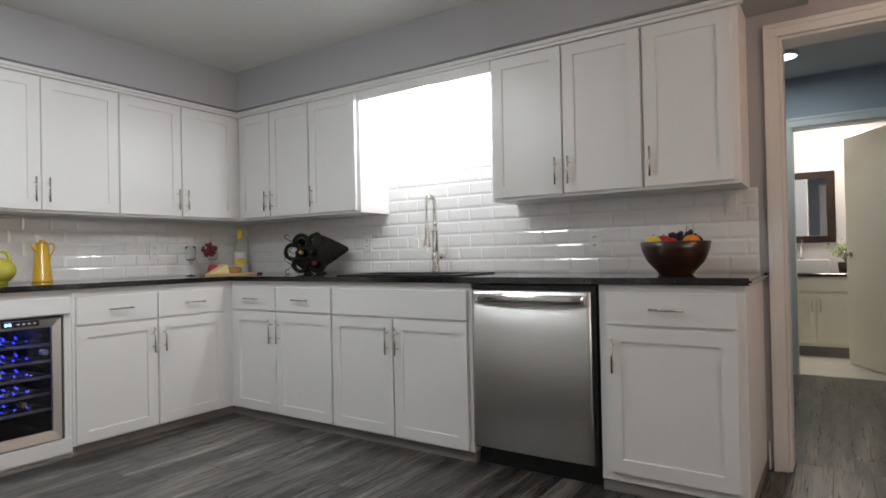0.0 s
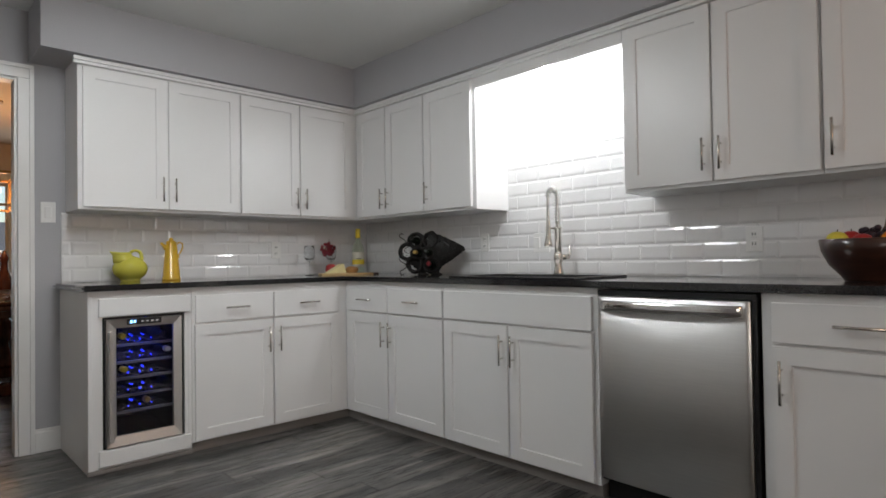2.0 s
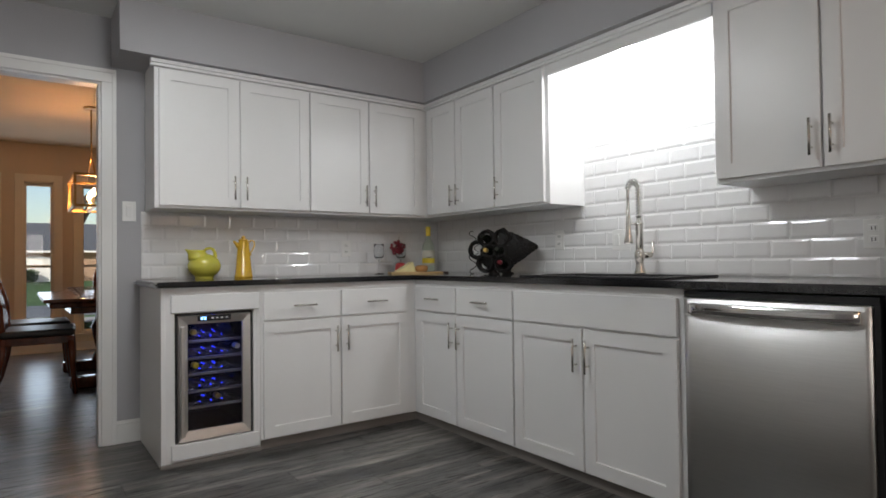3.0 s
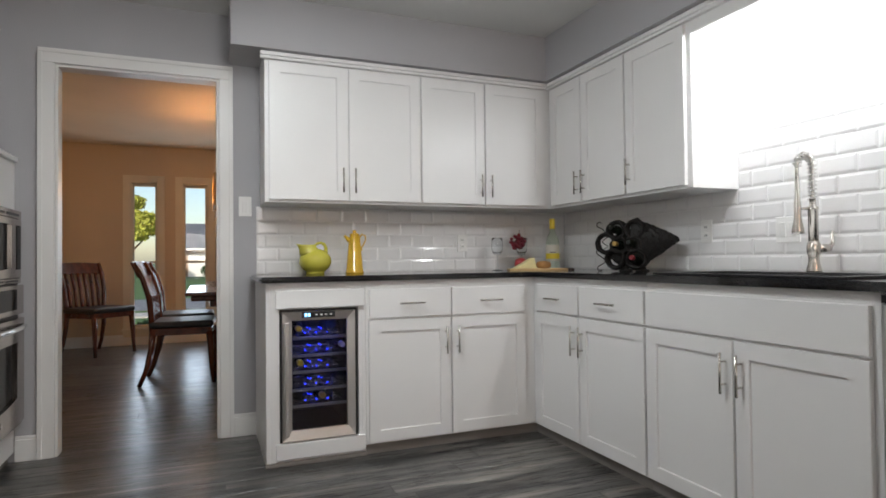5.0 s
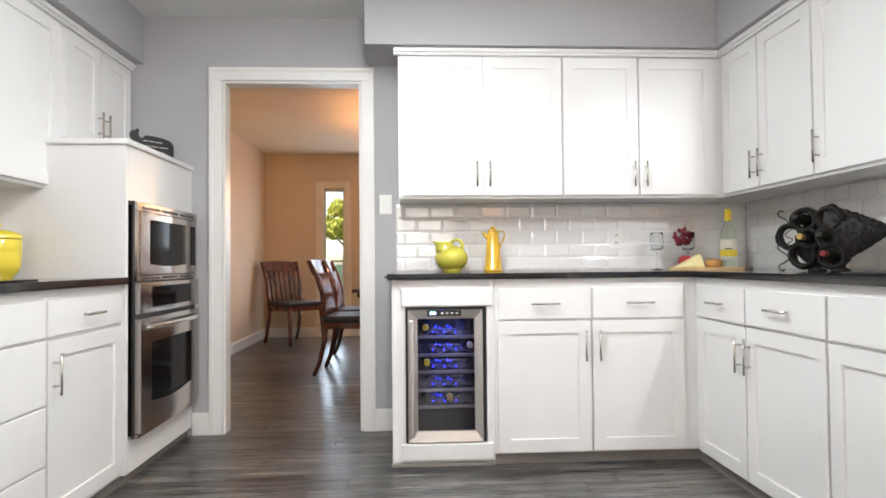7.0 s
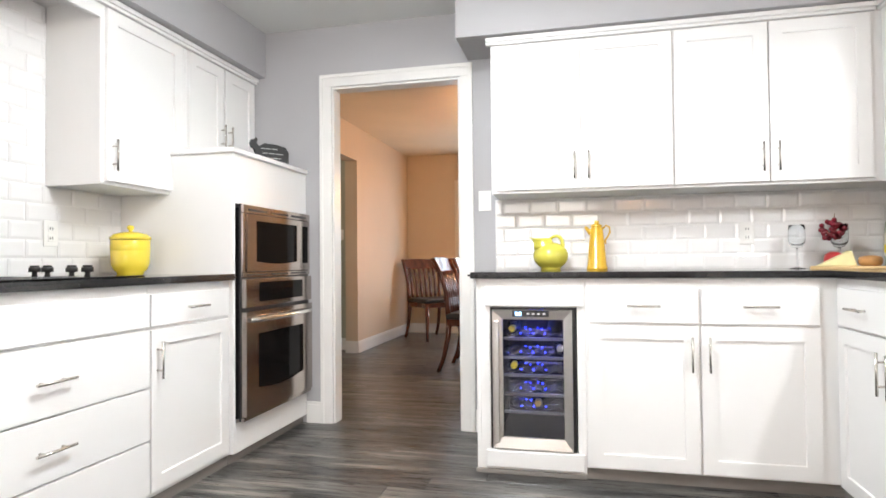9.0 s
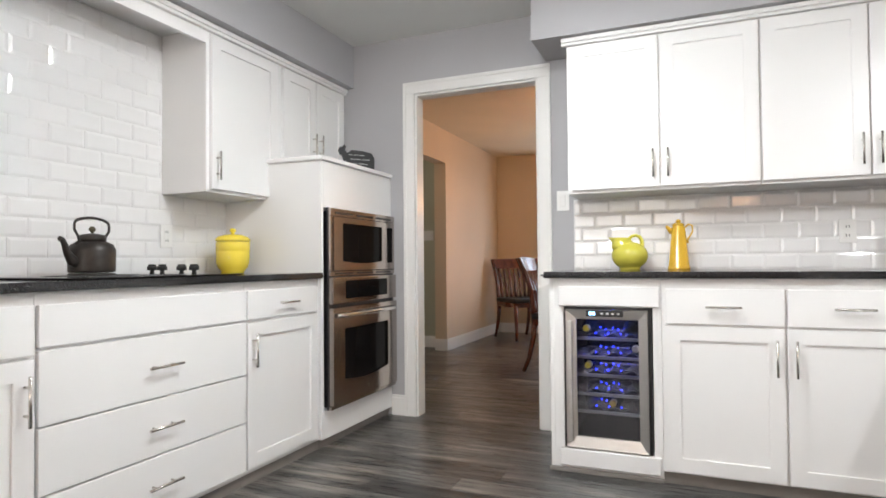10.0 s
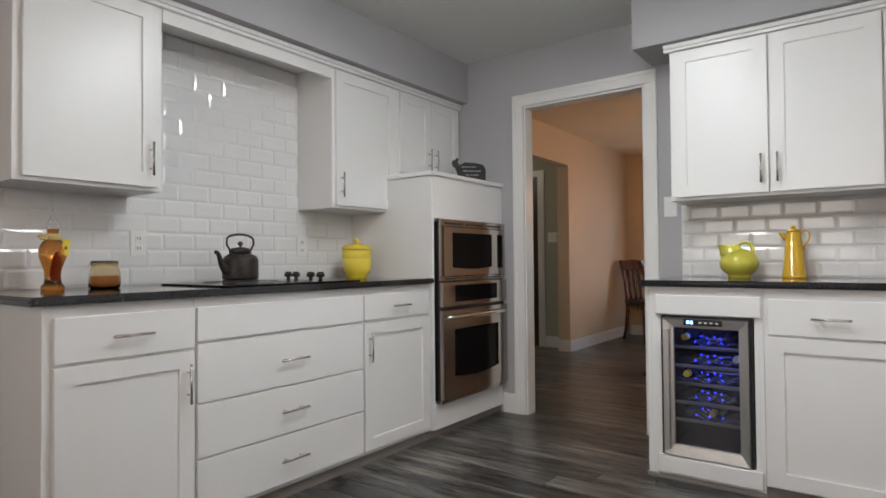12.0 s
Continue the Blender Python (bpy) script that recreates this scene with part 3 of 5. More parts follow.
RACK.node_tree.nodes["Principled BSDF"].inputs["Specular IOR Level"].default_value = 0.3
WOODBOWL = mat("dark_wood_bowl", (0.035, 0.013, 0.008), 0.28, vary=0.45, scale=4, stretch=(2, 2, 9), coat=0.3)
MAHOGANY = mat("mahogany", (0.085, 0.021, 0.010), 0.24, vary=0.5, scale=5, stretch=(4, 4, 1), coat=0.35)
LEATHER = mat("black_leather", (0.015, 0.014, 0.014), 0.38, vary=0.3, scale=20, bump=0.3, bump_scale=90)
BRASS = mat("aged_brass", (0.42, 0.26, 0.09), 0.35, 0.9, vary=0.25, scale=20)
GLASS = glass_mat("clear_glass", ior=1.22)
PANE = glass_mat("window_glass")
OVEN_STEEL = mat("polished_oven_steel", (0.50, 0.455, 0.42), 0.13, 1.0, vary=0.05, scale=5, stretch=(90, 90, 1), bump=0.03, bump_scale=8)
STEMWARE = glass_mat("stemware_glass", (0.93, 0.95, 0.96), ior=1.25)
SHELF_BAR = mat("brushed_shelf_bar", (0.34, 0.34, 0.35), 0.4, 0.4, vary=0.05)
JAR_GLASS = glass_mat("brown_tinted_glass", (0.86, 0.78, 0.62), ior=1.3)
GREEN_GLASS = glass_mat("green_tinted_glass", (0.84, 0.93, 0.80), ior=1.2)
BOTTLE_DARK = mat("dark_bottle_glass", (0.012, 0.018, 0.012), 0.06, coat=0.5)
BULB = glow_mat("lit_bulb", (1.0, 0.62, 0.26), 30.0)
# for the cooler's light bar and the added sparkle dots on its racks
BLUE_GLOW = glow_mat("blue_lamp_and_glint", (0.01, 0.03, 1.0), 7.0)
DIGIT = glow_mat("display_digits", (0.25, 0.55, 1.0), 4.0)
CAVITY = mat("dark_liner", (0.008, 0.008, 0.010), 0.5, vary=0.2)
WIRE = mat("grey_wire", (0.55, 0.55, 0.57), 0.2, 1.0, vary=0.1)
PAPER = mat("label_paper", (0.75, 0.72, 0.62), 0.7, vary=0.05)
PAPER_Y = mat("yellow_label", (0.85, 0.66, 0.05), 0.6, vary=0.05)
INK = mat("label_ink", (0.05, 0.05, 0.06), 0.7)
CHALK = mat("white_lettering", (0.7, 0.7, 0.68), 0.8)
FOIL_Y = mat("yellow_foil", (0.88, 0.66, 0.04), 0.35, vary=0.05)
FOIL_G = mat("gold_foil", (0.55, 0.38, 0.12), 0.3, 0.8)
FOIL_R = mat("red_foil", (0.22, 0.02, 0.03), 0.3, 0.2)
CHEESE = mat("cheese", (0.80, 0.70, 0.36), 0.5, vary=0.08, scale=20, bump=0.2)
BREAD = mat("bread_crust", (0.50, 0.26, 0.09), 0.7, vary=0.25, scale=20, bump=0.5, bump_scale=60)
BOARD = mat("bamboo_board", (0.58, 0.40, 0.19), 0.45, vary=0.2, scale=5, stretch=(1, 8, 8))
GRAPE_RED = mat("red_grape", (0.16, 0.012, 0.022), 0.25, vary=0.3, scale=20)
GRAPE_BLACK = mat("black_grape", (0.020, 0.012, 0.022), 0.35, vary=0.4, scale=20)
APPLE_RED = mat("red_apple", (0.38, 0.03, 0.03), 0.28, vary=0.4, scale=9)
APPLE_YEL = mat("yellow_pear", (0.66, 0.56, 0.06), 0.35, vary=0.15, scale=9)
ORANGE = mat("orange_peel", (0.85, 0.27, 0.02), 0.4, vary=0.08, scale=12, bump=0.5, bump_scale=220)
AMBER = glass_mat("amber_oil_glass", (0.62, 0.24, 0.04))
PEPPER = mat("red_peppers", (0.40, 0.04, 0.01), 0.3, vary=0.4, scale=14)
CANDLE = mat("orange_candle_wax", (0.55, 0.22, 0.05), 0.5, vary=0.2, scale=10)
RAFFIA = mat("raffia", (0.60, 0.46, 0.20), 0.7, vary=0.2, scale=40)
PORCELAIN = mat("porcelain", (0.82, 0.80, 0.76), 0.12, vary=0.01, coat=0.4)
MIRROR = mat("mirror_glass", (0.9, 0.9, 0.9), 0.02, 1.0)
FRAMEWOOD = mat("espresso_frame", (0.030, 0.018, 0.014), 0.3, vary=0.4, scale=12)
LEAF = mat("leaf", (0.16, 0.26, 0.03), 0.5, vary=0.35, scale=12)
WICKER = mat("dark_wicker", (0.06, 0.04, 0.025), 0.6, vary=0.4, scale=60, bump=0.6, bump_scale=90)
CREAMDOOR = mat("cream_door_paint", (0.74, 0.70, 0.58), 0.4, vary=0.02, scale=3, bump=0.05)
DARKDOOR = mat("dark_brown_door", (0.045, 0.030, 0.022), 0.4, vary=0.3, scale=4, stretch=(6, 6, 1))
SINKMAT = mat("black_composite", (0.012, 0.012, 0.013), 0.35, vary=0.4, scale=120)

# ---- appliances ----


def dishwasher():
    ob = thing("dishwasher", pose(-0.826, YS - BD, 0), "stainless steel dishwasher with a curved bar handle, closed", "dishwasher")
    w = 0.642
    part("tub", boxes((0.004, w - 0.004, 0.0, BD - 0.02, 0.09, CB - 0.012)), BLACK, ob)
    part("toe_panel", boxes((0.004, w - 0.004, 0.045, 0.075, 0.0, 0.089)), BLACK, ob)
    part("trim_strip", boxes((0.004, w - 0.004, -0.016, -0.001, 0.875, CB - 0.008)), BLACK, ob)
    part("side_gap", boxes((w - 0.020, w - 0.004, -0.014, -0.001, 0.09, 0.874)), BLACK, ob)
    bm = bmesh.new()
    cols = []
    for i in range(33):
        s = i / 32
        x, y = 0.010 + s * (w - 0.032), -0.026 - 0.010 * math.sin(math.pi * s) ** 0.8
        cols.append([bm.verts.new(p) for p in ((x, -0.001, 0.104), (x, y + 0.004, 0.104), (x, y, 0.108), (x, y, 0.868), (x, y + 0.004, 0.872), (x, -0.001, 0.872))])
    for p, q in zip(cols, cols[1:]):
        for k in range(6):
            f = bm.faces.new((p[k], q[k], q[(k + 1) % 6], p[(k + 1) % 6]))
            f.smooth = k == 2
    bm.faces.new(cols[0][::-1])
    bm.faces.new(cols[-1])
    bmesh.ops.recalc_face_normals(bm, faces=bm.faces)
    part("door", bm, STEEL, ob)
    bm = bmesh.new()
    pts = []
    n = 24
    for i in range(n + 1):
        s = i / n
        pts.append((0.034 + s * (w - 0.080), -0.036 - 0.028 * math.sin(math.pi * s) ** 0.55, 0.834))
    rings = []
    for i, (x, y, z) in enumerate(pts):
        rings.append([bm.verts.new((x, y + 0.008 * math.cos(a), z + 0.021 * math.sin(a))) for a in [2 * math.pi * k / 14 for k in range(14)]])
    for a, b in zip(rings, rings[1:]):
        for k in range(14):
            bm.faces.new((a[k], a[(k + 1) % 14], b[(k + 1) % 14], b[k])).smooth = True
    bm.faces.new(rings[0])
    bm.faces.new(rings[-1][::-1])
    box(bm, 0.036, 0.056, -0.038, -0.029, 0.820, 0.848)
    box(bm, w - 0.068, w - 0.048, -0.038, -0.029, 0.820, 0.848)
    part("handle", bm, CHROME, ob, "polished curved handle")
    return ob


dishwasher()


def rim_plate(parent, name, x0, x1, z0, z1, y, t, window, material, sag=0.0, slope=0.0):
    """A front plate with a window cut in it; sag rounds the window's lower edge."""
    bm = bmesh.new()
    a0, a1, c0, c1 = window
    n = 10
    inner = [(a0, c1), (a0, c0)] + [(a0 + (a1 - a0) * k / n, c0 - sag * math.sin(math.pi * k / n)) for k in range(1, n)] + [(a1, c0), (a1, c1)]
    m = len(inner)
    outer = [(x0, z1), (x0, z0)] + [(x0 + (x1 - x0) * k / n, z0) for k in range(1, n)] + [(x1, z0), (x1, z1)]
    F = [bm.verts.new((p, y - t + slope, q)) for p, q in inner]
    G = [bm.verts.new((p, y - t, q)) for p, q in outer]
    FB = [bm.verts.new((p, y, q)) for p, q in inner]
    GB = [bm.verts.new((p, y, q)) for p, q in outer]
    for k in range(m):
        j = (k + 1) % m
        bm.faces.new((F[k], F[j], G[j], G[k]))
        bm.faces.new((FB[k], GB[k], GB[j], FB[j]))
        bm.faces.new((F[k], FB[k], FB[j], F[j]))
        bm.faces.new((G[k], G[j], GB[j], GB[k]))
    return part(name, bm, material, parent)


def wall_oven():
    """Microwave above an oven in one steel front; x runs from the left edge."""
    ob = thing("built_in_oven", RANGE @ pose(2.621, -OD - 0.006, 0), "stainless steel built-in microwave and wall oven combination", "oven")
    w = 0.744
    part("oven_box", boxes((0.03, w - 0.03, -0.002, OD - 0.05, 0.205, 1.27)), BLACK, ob)
    part("backing", boxes((0.0, w, -0.012, -0.0025, 0.200, 1.285), bevel=0.002), BLACK, ob)
    # microwave
    f = -0.012
    part("upper_vent", boxes((0.006, w - 0.006, f - 0.016, f, 1.240, 1.282), bevel=0.002), OVEN_STEEL, ob)
    for k in range(3):
        part("vent_slot", boxes((0.05 + k * 0.225, 0.235 + k * 0.225, f - 0.018, f - 0.0155, 1.252, 1.264)), BLACK, ob)
    mw = rim_plate(ob, "microwave_door", 0.030, 0.602, 0.945, 1.236, f, 0.022, (0.115, 0.560, 0.995, 1.205), OVEN_STEEL, sag=0.012)
    part("door_glass", boxes((0.10, 0.575, f - 0.012, f - 0.002, 0.965, 1.22)), OVENGLASS, mw)
    cp = part("control_panel", boxes((0.605, w - 0.030, f - 0.022, f, 0.945, 1.236), bevel=0.002), OVEN_STEEL, ob)
    part("touch_panel", boxes((0.630, w - 0.050, f - 0.0245, f - 0.022, 0.985, 1.205), bevel=0.001), OVENGLASS, cp)
    part("vent_strip", boxes((0.006, w - 0.006, f - 0.014, f, 0.915, 0.941), bevel=0.002), OVEN_STEEL, ob)
    for k in range(3):
        part("vent_slot", boxes((0.05 + k * 0.225, 0.235 + k * 0.225, f - 0.016, f - 0.0135, 0.923, 0.932)), BLACK, ob)
    part("side_trim", boxes((0.006, 0.027, f - 0.014, f, 0.942, 1.239)), OVEN_STEEL, ob)
    part("side_trim", boxes((w - 0.027, w - 0.006, f - 0.014, f, 0.942, 1.239)), OVEN_STEEL, ob)
    # oven controls and door
    oc = part("oven_control_panel", boxes((0.008, w - 0.008, f - 0.028, f, 0.762, 0.908), bevel=0.004, seg=2), OVEN_STEEL, ob)
    part("display", boxes((0.135, 0.610, f - 0.031, f - 0.028, 0.788, 0.888), bevel=0.001), OVENGLASS, oc)
    od = rim_plate(ob, "oven_door", 0.008, w - 0.008, 0.222, 0.742, f, 0.030, (0.120, 0.620, 0.350, 0.625), OVEN_STEEL, sag=0.022)
    part("door_glass", boxes((0.10, 0.64, f - 0.018, f - 0.004, 0.315, 0.645)), OVENGLASS, od)
    pts = [(0.04 + 0.664 * k / 20, f - 0.034 - 0.030 * math.sin(math.pi * k / 20) ** 0.5, 0.700) for k in range(21)]
    bm = tube(pts, 0.013, 12)
    box(bm, 0.034, 0.050, f - 0.040, f - 0.029, 0.690, 0.710)
    box(bm, 0.694, 0.710, f - 0.040, f - 0.029, 0.690, 0.710)
    part("handle", bm, CHROME, od, "polished curved handle")
    part("emblem", moved(lathe([(0.014, 0), (0.014, 0.002)], 16), pose(0.37, f - 0.030, 0.272, 90)), CHROME, od)
    part("lower_trim", boxes((0.004, w - 0.004, f - 0.020, f, 0.200, 0.218), bevel=0.002), OVEN_STEEL, ob)
    return ob


wall_oven()


def lying_bottle(parent, x, y, z, cap):
    """A wine bottle on its side, neck to the front (-y)."""
    b = part("bottle", moved(lathe([(0.035, 0.0), (0.037, 0.01), (0.037, 0.18), (0.030, 0.21), (0.014, 0.235), (0.0135, 0.25)], 16), pose(x, y + 0.29, z, 90)), BOTTLE_DARK, parent)
    part("cap", moved(lathe([(0.0142, 0.0), (0.0150, 0.002), (0.0150, 0.045), (0.013, 0.048)], 14), pose(x, y + 0.29 - 0.245, z, 90)), cap, b)
    return b


def wine_cooler():
    """Built-in cooler; x along the front from its left edge, front at y = 0."""
    w, z0, z1 = 0.390, 0.113, 0.770
    ob = thing("wine_cooler", WEST @ pose(1.321, -BD + 0.014, 0), "stainless wine cooler with blue light and bottles on wavy racks", "wine cooler")
    d = BD - 0.04
    part("cabinet", boxes((0.0, 0.012, 0.0, d, z0, z1), (w - 0.012, w, 0.0, d, z0, z1), (0.012, w - 0.012, 0.0, d, z1 - 0.012, z1),
                          (0.012, w - 0.012, 0.0, d, z0, z0 + 0.012), (0.012, w - 0.012, d - 0.012, d, z0 + 0.012, z1 - 0.012)), CAVITY, ob)
    dr = rim_plate(ob, "door", 0.011, w - 0.015, z0 + 0.008, z1 - 0.012, -0.001, 0.030, (0.058, w - 0.054, z0 + 0.058, z1 - 0.055), STEEL, slope=0.010)
    part("glass", boxes((0.060, w - 0.060, -0.016, -0.011, z0 + 0.060, z1 - 0.053)), glass_mat("smoked_glass", (0.74, 0.75, 0.79)), dr)
    # black gasket, widened so its colour also gives the shaded gap to the housing
    part("gasket_and_gap", boxes((0.0, 0.010, -0.012, -0.001, z0, z1), (w - 0.014, w, -0.012, -0.001, z0, z1), (0.010, w - 0.014, -0.012, -0.001, z1 - 0.011, z1),
                         (0.010, w - 0.014, -0.012, -0.001, z0, z0 + 0.007)), BLACK, dr)
    part("handle", boxes((0.020, 0.044, -0.050, -0.036, 0.150, 0.708), (0.026, 0.038, -0.036, -0.030, 0.18, 0.20), (0.026, 0.038, -0.036, -0.030, 0.655, 0.675), bevel=0.004, seg=2), STEEL, dr)
    pn = part("display_panel", boxes((0.105, 0.272, -0.034, -0.0305, 0.728, 0.757), bevel=0.001), BLACK, dr)
    for k in range(2):
        part("digit", boxes((0.120 + k * 0.016, 0.131 + k * 0.016, -0.0352, -0.0342, 0.735, 0.750)), DIGIT, pn)
    for k in range(4):
        part("button", boxes((0.172 + k * 0.024, 0.184 + k * 0.024, -0.0352, -0.0342, 0.739, 0.746)), CHALK, pn)
    levels = [0.622, 0.533, 0.450, 0.361, 0.278]
    for i, z in enumerate(levels):
        rk = part("rack", boxes((0.020, w - 0.020, 0.030, 0.044, z - 0.010, z + 0.004), bevel=0.001), SHELF_BAR, ob)
        part("rear_bar", boxes((0.020, w - 0.020, 0.40, 0.412, z - 0.008, z + 0.002)), WIRE, rk)
        # glowing dots added to imitate blue sparkle on the rack's wires
        for q in range(7):
            part("blue_glint", boxes((0.132 + 0.019 * q, 0.137 + 0.019 * q, 0.060 + 0.035 * (q % 3), 0.066 + 0.035 * (q % 3), z + 0.018 + 0.012 * (q * 2 % 3), z + 0.023 + 0.012 * (q * 2 % 3))), BLUE_GLOW, rk)
        bm = bmesh.new()
        for y in (0.07, 0.12, 0.17, 0.22):
            tube([(0.03 + 0.33 * k / 40, y, z + 0.012 + 0.009 * math.sin(2 * math.pi * k / 10)) for k in range(41)], 0.0022, 6, bm)
        part("wavy_wire", bm, WIRE, rk)
    for i, x, cap in ((0, 0.098, FOIL_Y), (1, 0.318, PAPER), (2, 0.105, FOIL_Y), (3, 0.330, BOTTLE_DARK), (4, 0.110, BOTTLE_DARK), (4, 0.215, FOIL_G), (0, 0.290, BOTTLE_DARK)):
        lying_bottle(ob, x, 0.012, levels[i] + 0.046, cap)
    part("light_bar", boxes((0.15, 0.24, 0.06, 0.075, z1 - 0.018, z1 - 0.0125)), BLUE_GLOW, ob)
    return ob


wine_cooler()
lamp("cooler_light", "POINT", 1.1, (0.03, 0.07, 1.0), WEST @ pose(1.321 + 0.195, -BD + 0.10, 0.735), 0.01)

# ---- sink and faucet ----


def sink():
    ob = thing("kitchen_sink", pose(0, 0, 0), "black composite sink set into the granite worktop", "sink")
    z = CT + 0.009
    a, b, c, d = SX0, SX1, SY0, SY1
    e = 0.022
    part("rim", boxes((a - e, b + e, c - e, c + 0.012, CT + 0.0005, z), (a - e, b + e, d - 0.012, d + e + 0.04, CT + 0.0005, z), (a - e, a + 0.012, c + 0.012, d - 0.012, CT + 0.0005, z),
                      (b - 0.012, b + e, c + 0.012, d - 0.012, CT + 0.0005, z), bevel=0.002), SINKMAT, ob)
    part("basin", boxes((a + 0.002, a + 0.012, c + 0.002, d - 0.002, CT - 0.2, CT), (b - 0.012, b - 0.002, c + 0.002, d - 0.002, CT - 0.2, CT), (a + 0.012, b - 0.012, c + 0.002, c + 0.012, CT - 0.2, CT),
                        (a + 0.012, b - 0.012, d - 0.012, d - 0.002, CT - 0.2, CT), (a + 0.002, b - 0.002, c + 0.002, d - 0.002, CT - 0.21, CT - 0.2)), SINKMAT, ob)
    part("drain", moved(lathe([(0.045, 0), (0.045, 0.004), (0.02, 0.005)], 20), pose((a + b) / 2, (c + d) / 2, CT - 0.2)), CHROME, ob)


sink()


def faucet():
    z0 = CT + 0.009
    ob = thing("kitchen_faucet", pose(-1.385, 3.262, z0), "brushed nickel pull-down spring faucet behind the sink", "faucet")
    part("base", lathe([(0.029, 0), (0.029, 0.006), (0.021, 0.035), (0.019, 0.06), (0.024, 0.075), (0.026, 0.095), (0.024, 0.115), (0.017, 0.128)], 24), NICKEL, ob)
    part("post", lathe([(0.0185, 0.125), (0.0185, 0.25), (0.0205, 0.252), (0.0205, 0.262), (0.013, 0.268), (0.012, 0.30)], 20), NICKEL, ob)
    bm = tube([(0.0, 0.0, 0.095), (0.012, 0.045, 0.096), (0.02, 0.068, 0.098)], [0.017, 0.017, 0.015], 14)
    tube([(0.018, 0.066, 0.098), (0.022, 0.082, 0.115), (0.018, 0.088, 0.168)], [0.010, 0.008, 0.005], 10, bm)
    part("lever", bm, NICKEL, ob)
    # hose arch with its spring
    arch = []
    for k in range(31):
        s = k / 30
        if s < 0.5:
            arch.append(Vector((0, 0, 0.29 + 0.135 * s / 0.5)))
        else:
            a = math.pi * (s - 0.5) / 0.5
            arch.append(Vector((-0.012 * (1 - math.cos(a)), -0.028 * (1 - math.cos(a)), 0.425 + 0.048 * math.sin(a))))
    part("hose", tube(arch + [Vector((-0.024, -0.056, 0.30))], 0.0075, 10), NICKEL, ob)
    coil = []
    turns = 17
    n = turns * 10
    for i in range(n + 1):
        s = i / n * (len(arch) - 1)
        k = min(int(s), len(arch) - 2)
        p = arch[k].lerp(arch[k + 1], s - k)
        d = (arch[k + 1] - arch[k]).normalized()
        e1 = d.cross(Vector((1, 0.2, 0))).normalized()
        e2 = d.cross(e1)
        a = 2 * math.pi * i / 10
        coil.append(p + (e1 * math.cos(a) + e2 * math.sin(a)) * 0.0145)
    part("spring", tube(coil, 0.0038, 6), CHROME, ob)
    part("spray_head", moved(lathe([(0.022, 0.0), (0.023, 0.012), (0.014, 0.06), (0.0125, 0.13), (0.010, 0.14), (0.008, 0.23)], 20), pose(-0.024, -0.056, 0.155)), NICKEL, ob)
    part("docking_arm", tube([(0, 0, 0.257), (-0.02, -0.05, 0.257)], 0.006, 8), NICKEL, ob)
    return ob


faucet()

# ---- cooktop and its things ----


def cooktop():
    ob = thing("cooktop", pose(-1.66, -0.235, CT + 0.0005), "black ceramic glass cooktop with control knobs at one side", "cooktop")
    part("plate", boxes((-0.385, 0.385, -0.26, 0.26, 0, 0.007), bevel=0.003, seg=2), DARKGLASS, ob)
    for x, y, r in ((0.15, -0.11, 0.10), (0.15, 0.13, 0.085), (-0.06, -0.12, 0.085), (-0.06, 0.12, 0.10)):
        part("burner_ring", moved(lathe([(r, 0), (r, 0.0016), (r - 0.006, 0.0016), (r - 0.006, 0)], 40, close=False), pose(x, y, 0.007)), mat("burner_grey", (0.08, 0.08, 0.085), 0.3), ob)
    for y in (-0.125, -0.063, 0.052, 0.125):
        k = part("knob", moved(lathe([(0.011, 0.0), (0.009, 0.010), (0.009, 0.016), (0.021, 0.017), (0.021, 0.033), (0.019, 0.036)], 20), pose(-0.235, y, 0.007)), BLACK, ob)
        part("grip", boxes((-0.235 - 0.004, -0.235 + 0.004, y - 0.020, y + 0.020, 0.043, 0.050), bevel=0.001), BLACK, k)
    return ob


cooktop()


def kettle():
    ob = thing("kettle", pose(-1.562, -0.30, CT + 0.008, 0, 0, 8) @ Matrix.Diagonal((0.84, 0.84, 1.0, 1)), "dark cast iron kettle with a hoop handle on the cooktop", "kettle")
    part("trivet", lathe([(0.096, 0.0), (0.100, 0.004), (0.096, 0.010)], 32), IRON, ob)
    part("body", lathe([(0.086, 0.012), (0.098, 0.016), (0.099, 0.022), (0.099, 0.100), (0.097, 0.106), (0.088, 0.122), (0.072, 0.130), (0.060, 0.134)], 36), IRON, ob)
    ld = part("lid", lathe([(0.058, 0.130), (0.058, 0.155), (0.054, 0.160), (0.020, 0.166), (0.006, 0.167)], 30), IRON, ob)
    part("lid_knob", lathe([(0.006, 0.165), (0.006, 0.172), (0.014, 0.178), (0.015, 0.186), (0.008, 0.194)], 16), mat("bronze_knob", (0.10, 0.085, 0.05), 0.4, 0.6), ld)
    part("spout", tube([(0.085, 0, 0.055), (0.112, 0, 0.062), (0.135, 0, 0.088), (0.148, 0, 0.120), (0.160, 0, 0.138), (0.176, 0, 0.142)], [0.026, 0.022, 0.016, 0.013, 0.011, 0.009], 14), IRON, ob)
    pts = [(-0.070, 0, 0.122), (-0.078, 0, 0.155)] + [(-0.098 * math.cos(a) * (1 + 0.14 * math.sin(2 * a) ** 2), 0, 0.178 + 0.050 * math.sin(a) ** 0.7) for a in [math.pi * k / 16 for k in range(17)]] + [(0.078, 0, 0.155), (0.070, 0, 0.122)]
    part("hoop_handle", tube(pts, 0.0058, 8), IRON, ob)
